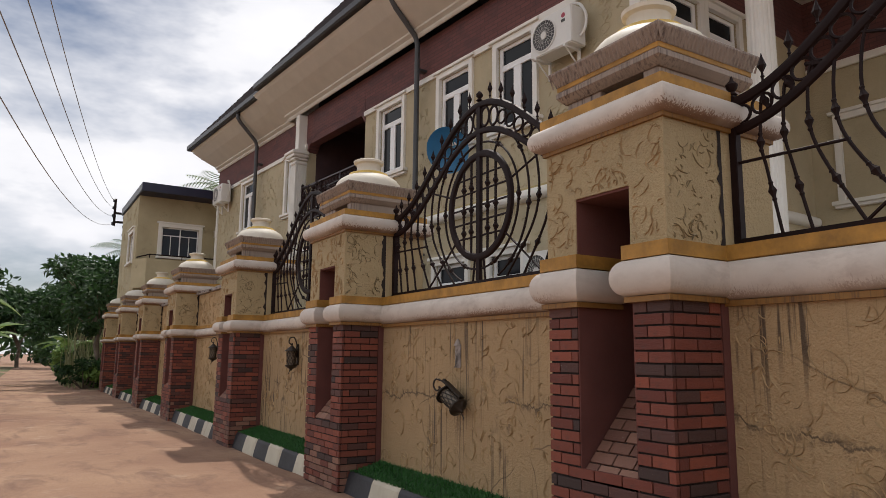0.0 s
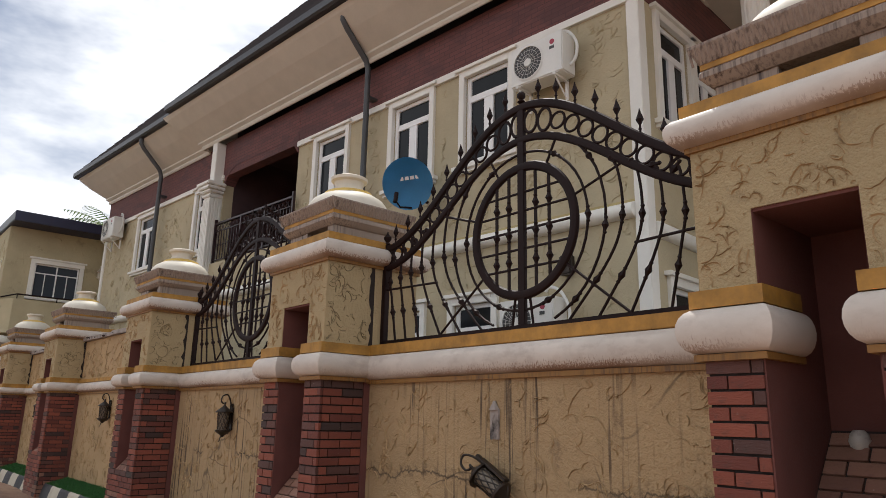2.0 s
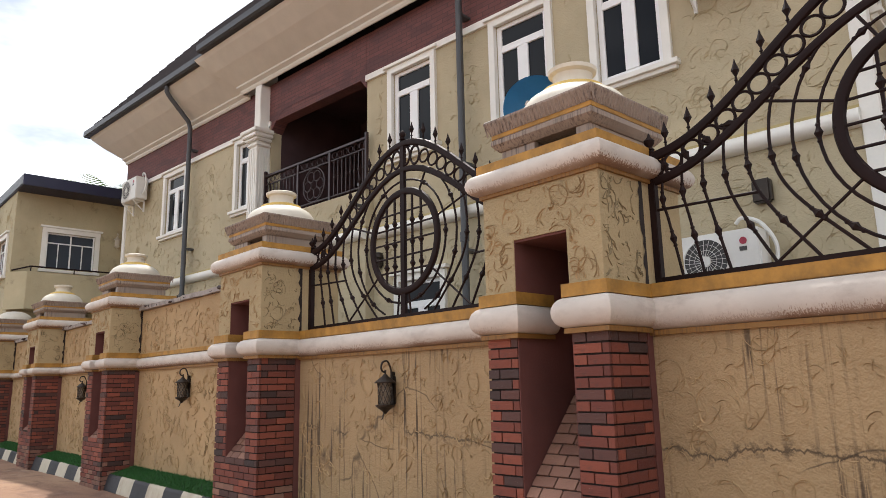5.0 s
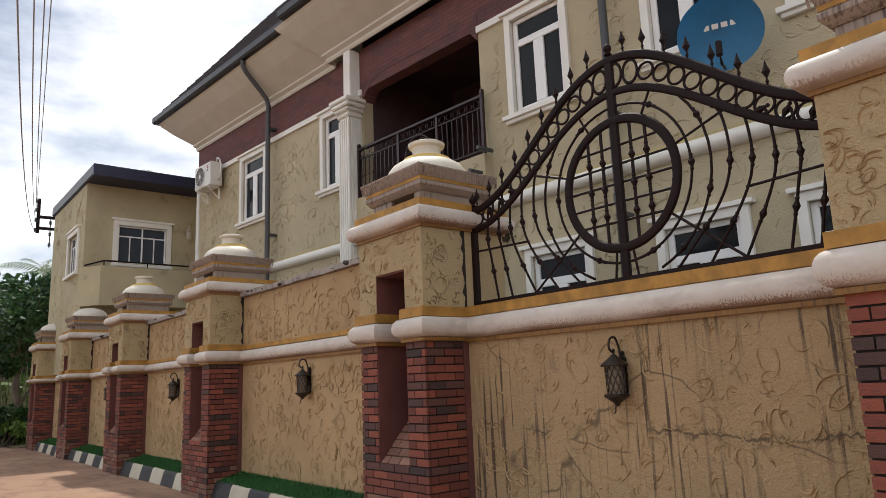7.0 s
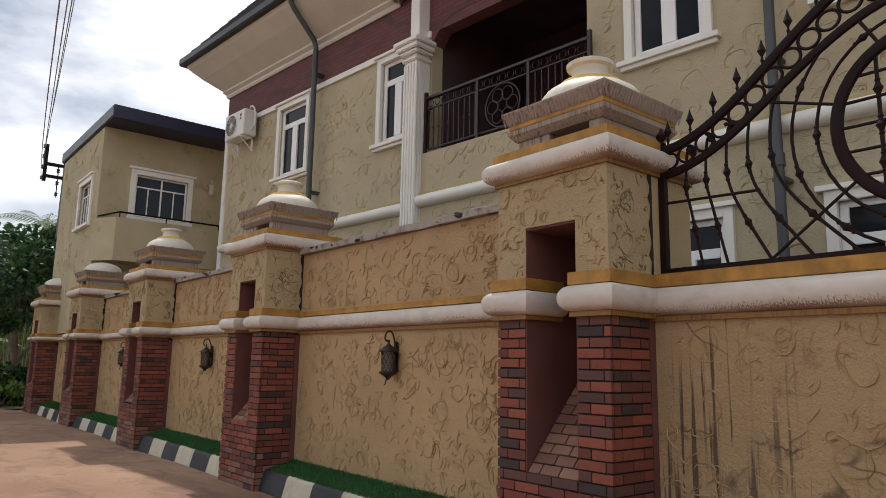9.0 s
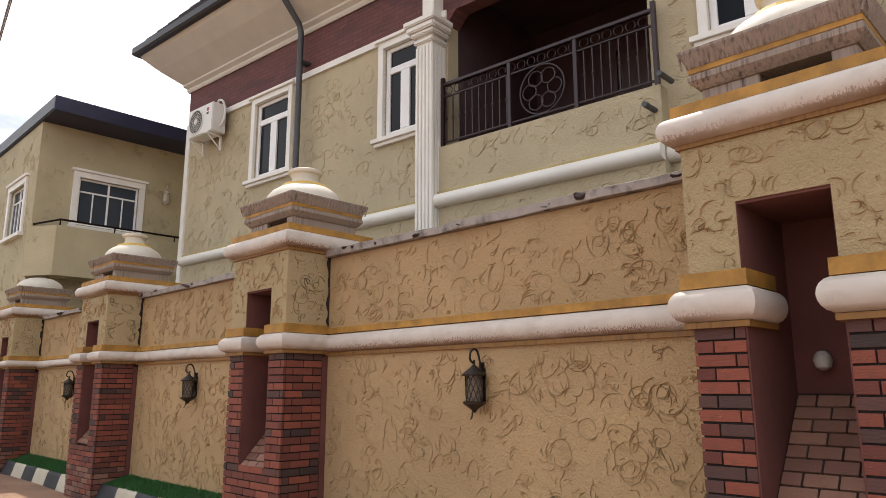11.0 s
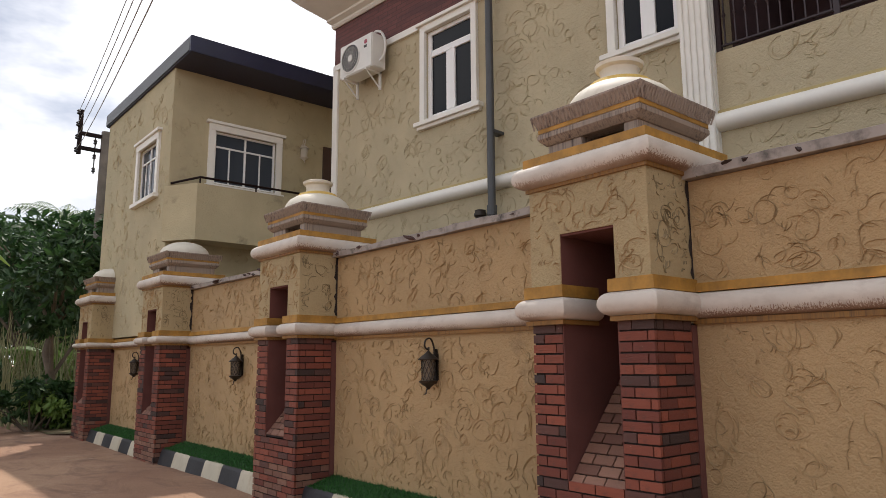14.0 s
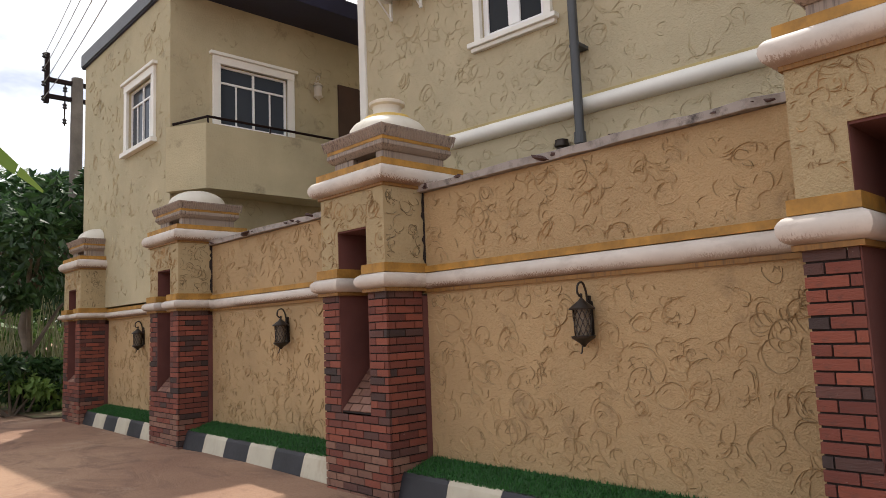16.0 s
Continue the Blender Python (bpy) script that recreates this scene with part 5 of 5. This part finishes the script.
def annex_window(axis, a, b, z0, z1, at):
    m = Matrix(((1, 0, 0, 0), (0, 1, 0, at), (0, 0, 1, 0), (0, 0, 0, 1))) if axis == "x" else Matrix(((0, 1, 0, at), (1, 0, 0, 0), (0, 0, 1, 0), (0, 0, 0, 1)))
    def put(name, rows, mat, parent, bevel=0.004):
        bm = boxes(*[(p, q, y0, y1, c, d) for p, q, y0, y1, c, d in rows], bevel=bevel)
        bm.transform(m)
        return part(name, bm, mat, parent)
    s = 0.12
    w = put("window", [(a - s, a, -0.04, 0.02, z0 - 0.03, z1), (b, b + s, -0.04, 0.02, z0 - 0.03, z1), (a - s, b + s, -0.045, 0.02, z1, z1 + s), (a - s - 0.05, b + s + 0.05, -0.08, 0.02, z1 + s, z1 + s + 0.05)], M_TRIM, ANNEX)
    put("sill", [(a - s - 0.03, b + s + 0.03, -0.09, 0.03, z0 - 0.10, z0 - 0.03)], M_TRIM, w)
    t, f, zt = (a + b) / 2, 0.035, z1 - 0.28
    rows = [(a, a + f, 0.04, 0.09, z0, z1), (b - f, b, 0.04, 0.09, z0, z1), (a + f, b - f, 0.04, 0.09, z0, z0 + f), (a + f, b - f, 0.04, 0.09, z1 - f, z1), (t - f / 2, t + f / 2, 0.038, 0.092, z0 + f, z1 - f), (a + f, t - f / 2, 0.042, 0.088, zt, zt + 0.03), (t + f / 2, b - f, 0.042, 0.088, zt, zt + 0.03)]
    for q in ((a + t) / 2, (t + b) / 2):
        rows.append((q - 0.012, q + 0.012, 0.044, 0.086, z0 + f, zt))
    put("sash", rows, M_PVC, w, 0.0)
    put("pane", [(a + f, b - f, 0.06, 0.068, z0 + f, z1 - f)], M_GLASSB, w, 0.0)
    return w


annex_window("x", *NW, AY)
annex_window("y", *SW, AX)
part("door", boxes((5.95, 6.75, AY - 0.03, AY, 3.5, 5.58), bevel=0.005), M_WOOD, ANNEX)
al = copy_thing(LAMP, pose(5.50, AY, 5.40, 0, 0, 90))
for o in al.children:
    o.material_slots[0].link = "OBJECT"
    o.material_slots[0].material = M_CREAM
tagged(al, "pale wall lantern beside the annex window", "lantern")

# ---- utility pole and wires ----
PX, PY = 3.60, 30.2
pole = thing("utility_pole", pose(PX, PY, 0), "grey timber utility pole with cross arms, insulators and wires", "utility pole")
part("mast", tube(bmesh.new(), [(0, 0, -0.3), (0, 0, 3), (0, 0, 7.05)], [0.16, 0.14, 0.12], 12), M_POLE, pole, smooth=True)
for z in (6.92, 6.56):
    part("cross_arm", boxes((-0.60, 0.5, -0.05, 0.05, z - 0.04, z + 0.04)), M_IRON, pole)
part("rack", boxes((-0.64, -0.55, -0.04, 0.04, 6.40, 7.50)), M_IRON, pole)
for x, z in ((-0.66, 7.42), (-0.66, 7.12), (-0.66, 6.80), (-0.66, 6.48), (-0.25, 6.75), (-0.25, 6.38), (-0.25, 6.05), (0.42, 6.75), (0.42, 6.38)):
    part("insulator", lathe(bmesh.new(), [(0.02, -0.06), (0.05, -0.04), (0.03, 0.0), (0.05, 0.03), (0.02, 0.06)], (x, -0.04, z), 8), M_GUTTER, pole)
part("stay", tube(bmesh.new(), [(-0.25, -0.04, 6.9), (-0.25, -0.04, 5.95)], 0.015, 5), M_IRON, pole)
for j, (z, off) in enumerate(((7.42, 0.0), (7.12, 0.12), (6.80, 0.26), (6.48, 0.42))):
    pts = []
    for k in range(33):
        s = k / 32
        pts.append((-0.66 - 6.6 * s - off * 0.5 * math.sin(math.pi * min(1, s * 1.2)), -46 * s, z + (0.3 - 0.25 * j) * s - (1.75 + 0.16 * j) * 4 * s * (1 - s)))
    part("wire", tube(bmesh.new(), pts, 0.007, 5), M_WIRE, pole)

# ---- ground ----
gr = bmesh.new()
xs = [-1500, -300, -60, -20] + [-8 + 0.4 * k for k in range(36)] + [9, 20, 60, 300, 1500]
ys = [-1500, -300, -60, -20] + [-8 + 0.5 * k for k in range(130)] + [80, 150, 400, 1500]
def lift(x, y):
    z = 0.07 - 0.012 * max(0.0, min(30.0, y - 27.0))
    z += 0.035 * noise.noise((x * 0.5, y * 0.35, 0)) + 0.012 * noise.noise((x * 2.1, y * 1.7, 3))
    return max(z, -0.10) - 0.03
grid = [[gr.verts.new((x, y, lift(x, y))) for y in ys] for x in xs]
for i in range(len(xs) - 1):
    for j in range(len(ys) - 1):
        gr.faces.new((grid[i][j], grid[i + 1][j], grid[i + 1][j + 1], grid[i][j + 1]))
tagged(part("ground", gr, M_EARTH, smooth=True), "rutted reddish-brown laterite road and ground", "ground", "", "structure")
yard = tagged(part("pavement", boxes((WALL + 0.21, 40, -14, 27.3, -0.2, 0.12)), M_CONC), "grey concrete compound yard behind the fence", "pavement", "", "structure")


def patch(name, pts, label, z=0.02):
    bm = bmesh.new()
    bm.faces.new([bm.verts.new((x, y, lift(x, y) + z)) for x, y in pts])
    bmesh.ops.triangulate(bm, faces=bm.faces[:])
    bmesh.ops.subdivide_edges(bm, edges=bm.edges[:], cuts=5, use_grid_fill=True)
    for v in bm.verts:
        v.co.z = lift(v.co.x, v.co.y) + z + 0.05 * noise.noise((v.co.x * 0.9, v.co.y * 0.9, 5))
    return tagged(part(name, bm, M_VERGE), label, "verge", "", "structure")


patch("ground_verge_1", [(2.5, 28.4), (3.3, 27.6), (14, 27.6), (14, 90), (3.6, 90), (3.4, 64), (2.6, 40)], "weedy verge under the trees")
patch("ground_verge_2", [(-0.9, 31), (-0.2, 64), (0.4, 90), (-25, 90), (-25, 20), (-3.2, 20)], "weedy verge beside the road")


# ---- plants ----
def leaf_cloud(rnd, centres, count, size, squash=0.8):
    """Small folded leaves scattered through overlapping uneven clumps."""
    vs, fs = [], []
    for i in range(count):
        cx, cy, cz, r = centres[rnd.randrange(len(centres))]
        d = Vector((rnd.gauss(0, 1), rnd.gauss(0, 1), rnd.gauss(0, 1))).normalized()
        rad = r * (0.45 + 0.6 * rnd.random() ** 0.6)
        c = Vector((cx, cy, cz)) + Vector((d.x, d.y, d.z * squash)) * rad
        ax = (d + Vector((rnd.uniform(-1, 1), rnd.uniform(-1, 1), rnd.uniform(-1.2, 0.4)))).normalized()
        sd = ax.cross(Vector((rnd.uniform(-1, 1), rnd.uniform(-1, 1), rnd.uniform(-1, 1)))).normalized()
        nn = ax.cross(sd)
        s = size * rnd.uniform(0.6, 1.3)
        q = len(vs)
        vs += [tuple(c - ax * s), tuple(c + sd * s * 0.42 + nn * s * 0.12), tuple(c + ax * s), tuple(c - sd * s * 0.42 + nn * s * 0.12)]
        fs += [(q, q + 1, q + 2), (q, q + 2, q + 3)]
    return vs, fs


def from_lists(name, vs, fs, mat, parent):
    me = bpy.data.meshes.new(name)
    me.from_pydata(vs, [], fs)
    me.materials.append(mat)
    ob = new(name, me)
    ob.parent = parent
    return ob


def make_tree(seed, x, y, h, spread, leaves, size, label, mat=None, bare=0.4):
    rnd = random.Random(seed)
    t = thing("tree", pose(x, y, lift(x, y)), label, "tree", "trees along the road")
    bm = bmesh.new()
    trunk = [(0, 0, -0.1)]
    for k in range(1, 5):
        trunk.append((rnd.uniform(-0.12, 0.12) * k, rnd.uniform(-0.12, 0.12) * k, h * bare * k / 4))
    tube(bm, trunk, [0.16 * h / 6 * (1 - 0.12 * k) for k in range(5)], 10)
    centres = []
    for k in range(9):
        a, e = rnd.uniform(0, math.tau), rnd.uniform(0.15, 1.0)
        tip = Vector((math.cos(a) * spread * rnd.uniform(0.35, 0.95), math.sin(a) * spread * rnd.uniform(0.35, 0.95), h * (bare + (1 - bare) * e * 0.85)))
        base = Vector(trunk[rnd.choice((2, 3, 4))])
        midp = base.lerp(tip, 0.5) + Vector((0, 0, 0.2))
        tube(bm, [base, midp, tip], [0.07 * h / 6, 0.045 * h / 6, 0.015], 6)
        centres.append((*tip, spread * rnd.uniform(0.30, 0.52)))
        for j in range(2):
            o = Vector((rnd.uniform(-1, 1), rnd.uniform(-1, 1), rnd.uniform(-0.6, 0.8))) * spread * 0.45
            centres.append((*(tip + o), spread * rnd.uniform(0.16, 0.30)))
            tube(bm, [tip.lerp(base, 0.2), tip + o], [0.02, 0.008], 4)
    part("trunk", bm, M_BARK, t, "grey-brown trunk and limbs", smooth=True)
    from_lists("crown", *leaf_cloud(rnd, centres, leaves, size), mat or M_LEAF, t)
    return t


make_tree(1, 2.75, 30.6, 4.9, 1.9, 4600, 0.13, "dark green leafy tree with a bare trunk", bare=0.46)
make_tree(2, 4.8, 33.5, 5.4, 2.4, 4000, 0.15, "dense dark green tree behind the annex")
make_tree(3, 3.6, 38.0, 5.8, 2.4, 3600, 0.17, "dense dark green tree beside the road")
make_tree(4, 5.5, 44.0, 6.6, 3.4, 6000, 0.2, "broad dark green tree behind the others")
make_tree(5, -3.2, 38.0, 5.5, 2.6, 5000, 0.18, "leafy green roadside tree with thin trunk", M_LEAF)
make_tree(6, -6.0, 47.0, 7.0, 3.5, 5000, 0.22, "tall leafy green roadside tree", M_LEAF)
make_tree(7, 0.5, 84.0, 8.0, 5.0, 5000, 0.35, "distant tree closing the road", M_LEAF)
make_tree(8, 6.0, 78.0, 9.0, 5.0, 5000, 0.35, "distant tree closing the road", M_LEAF)
make_tree(9, -7.0, 80.0, 9.0, 5.5, 5000, 0.35, "distant tree closing the road", M_LEAF)
make_tree(10, 8.5, 50.0, 7.5, 3.6, 5000, 0.24, "broad dark green tree behind the others", M_LEAF)


def make_bush(seed, x, y, r, h, leaves, size, mat, label):
    rnd = random.Random(seed)
    b = thing("bush", pose(x, y, lift(x, y)), label, "bush", "roadside bushes")
    bm = bmesh.new()
    cs = []
    for k in range(7):
        a = rnd.uniform(0, math.tau)
        tip = (math.cos(a) * r * rnd.uniform(0.2, 0.8), math.sin(a) * r * rnd.uniform(0.2, 0.8), h * rnd.uniform(0.25, 0.85))
        tube(bm, [(0, 0, -0.05), (tip[0] * 0.6, tip[1] * 0.6, tip[2] * 0.5), tip], [0.03, 0.02, 0.008], 5)
        cs.append((*tip, r * rnd.uniform(0.25, 0.5)))
    part("stems", bm, M_BARK, b)
    from_lists("leaves", *leaf_cloud(rnd, cs, leaves, size), mat, b)
    return b


rb = random.Random(11)
for k in range(6):
    make_bush(40 + k, 2.4 + 0.28 * k + rb.uniform(-0.2, 0.2), 29.3 + 0.25 * k + rb.uniform(-0.4, 0.8), 0.8, rb.uniform(0.7, 1.2), 900, 0.10, M_LEAF2 if k % 2 else M_LEAF, "low green roadside bush")
for k in range(5):
    make_bush(60 + k, 3.3 + rb.uniform(-0.3, 1.6), 36 + 6.5 * k, 1.6, rb.uniform(1.5, 2.8), 1200, 0.16, M_LEAF2 if k % 3 == 0 else M_LEAF, "tangled green roadside bush")
for k in range(8):
    make_bush(80 + k, -1.6 - rb.uniform(0, 1.6), 29 + 5.5 * k, 1.5, rb.uniform(1.2, 2.6), 1200, 0.15, M_LEAF2 if k % 2 else M_LEAF, "tangled green roadside bush")

far = thing("distant_woods", pose(0, 0, 0), "distant green wooded skyline beyond the road", "woods", "", "stuff")
rf = random.Random(3)
cs = [(x + rf.uniform(-4, 4), 105 + rf.uniform(-8, 25), rf.uniform(1.5, 5.0), rf.uniform(3, 5.5)) for x in range(-90, 91, 3)]
from_lists("crowns", *leaf_cloud(rf, cs, 16000, 0.7), M_LEAF, far)

# dry stalks under the trees
stk = thing("dry_stalks", pose(0, 0, 0), "stand of thin dry stalks under the trees", "stalks", "", "stuff")
bm = bmesh.new()
for k in range(230):
    x, y = rb.uniform(1.9, 5.5), rb.uniform(30.5, 36)
    z, h = lift(x, y), rb.uniform(1.3, 2.7)
    tube(bm, [(x, y, z), (x + rb.uniform(-0.1, 0.1), y, z + h * 0.5), (x + rb.uniform(-0.3, 0.3), y + rb.uniform(-0.2, 0.2), z + h)], [0.018, 0.014, 0.006], 4)
part("stems", bm, M_STALK, stk)


def frond(rnd, length, droop, turn, lift0, width=0.28, n=12):
    """One feathered leaf from the origin: list of vertices and faces."""
    vs, fs = [], []
    pts = []
    for k in range(n + 1):
        s = k / n
        pts.append(Vector((math.cos(turn) * length * s, math.sin(turn) * length * s, length * (lift0 * s - droop * s * s))))
    side = Vector((-math.sin(turn), math.cos(turn), 0))
    for k in range(1, n):
        d = (pts[k + 1] - pts[k]).normalized()
        for sg in (-1, 1):
            ln = width * length * math.sin(math.pi * (0.12 + 0.85 * k / n)) * rnd.uniform(0.8, 1.1)
            tip = pts[k] + side * sg * ln + d * ln * 0.5 - Vector((0, 0, ln * 0.5))
            q = len(vs)
            vs += [tuple(pts[k]), tuple(pts[k] + d * length / n * 0.55), tuple(tip)]
            fs.append((q, q + 1, q + 2))
    for k in range(n):
        q = len(vs)
        w = 0.03 * (1 - k / n) + 0.006
        vs += [tuple(pts[k] - side * w), tuple(pts[k] + side * w), tuple(pts[k + 1] + side * w * 0.8), tuple(pts[k + 1] - side * w * 0.8)]
        fs.append((q, q + 1, q + 2, q + 3))
    return vs, fs


def make_palm(seed, x, y, h, length, count):
    rnd = random.Random(seed)
    p = thing("palm_tree", pose(x, y, 0), "tall feathery palm tree", "palm tree", "palms")
    part("trunk", tube(bmesh.new(), [(0, 0, -0.2), (0.1, 0, h * 0.5), (0, 0, h)], [0.2, 0.16, 0.15], 10), M_BARK, p, smooth=True)
    for k in range(count):
        vs, fs = frond(rnd, length * rnd.uniform(0.8, 1.1), rnd.uniform(0.35, 0.9), k * math.tau / count * 2.4 + rnd.uniform(-0.2, 0.2), rnd.uniform(0.2, 1.0), n=16)
        ob = from_lists("frond", vs, fs, M_PALM, p)
        ob.location.z = h
    return p


make_palm(5, 9.1, 36.0, 9.6, 2.6, 16)
make_palm(6, 5.2, 42.0, 7.0, 2.2, 14)
make_palm(7, -3.0, 33.5, 3.2, 2.0, 12)


def make_banana(seed, x, y, h, size=1.0):
    rnd = random.Random(seed)
    p = thing("banana_plant", pose(x, y, lift(x, y)), "banana plant with broad split green leaves", "banana plant", "banana plants")
    part("stem", tube(bmesh.new(), [(0, 0, -0.1), (0.03, 0, h * 0.6), (0, 0.02, h)], [0.11, 0.09, 0.05], 10), M_LEAF2, p, smooth=True)
    for k in range(8):
        turn, ln = k * 2.4 + rnd.uniform(-0.3, 0.3), rnd.uniform(1.2, 1.8) * size
        lift0, droop = rnd.uniform(0.5, 1.1), rnd.uniform(0.5, 0.9)
        side = Vector((-math.sin(turn), math.cos(turn), 0))
        vs, fs = [], []
        for i in range(14):
            s, e = i / 14, (i + 0.93) / 14
            for sg in (-1, 1):
                q = len(vs)
                for u in (s, e):
                    c = Vector((math.cos(turn) * ln * u, math.sin(turn) * ln * u, ln * (lift0 * u - droop * u * u)))
                    w = 0.26 * size * math.sin(math.pi * min(1, 0.08 + 0.9 * u)) * rnd.uniform(0.9, 1.08)
                    vs += [tuple(c), tuple(c + side * sg * w - Vector((0, 0, w * 0.35)))]
                fs.append((q, q + 1, q + 3, q + 2))
        ob = from_lists("leaf", vs, fs, M_LEAF2, p)
        ob.location.z = h * 0.95
    return p


make_banana(1, -1.4, 27.5, 1.7)
make_banana(9, -1.45, 18.0, 2.6, 1.1)
make_banana(2, -2.3, 30.5, 2.2)
make_banana(3, -1.1, 36.5, 2.2)
make_banana(4, 2.2, 35.0, 1.7)
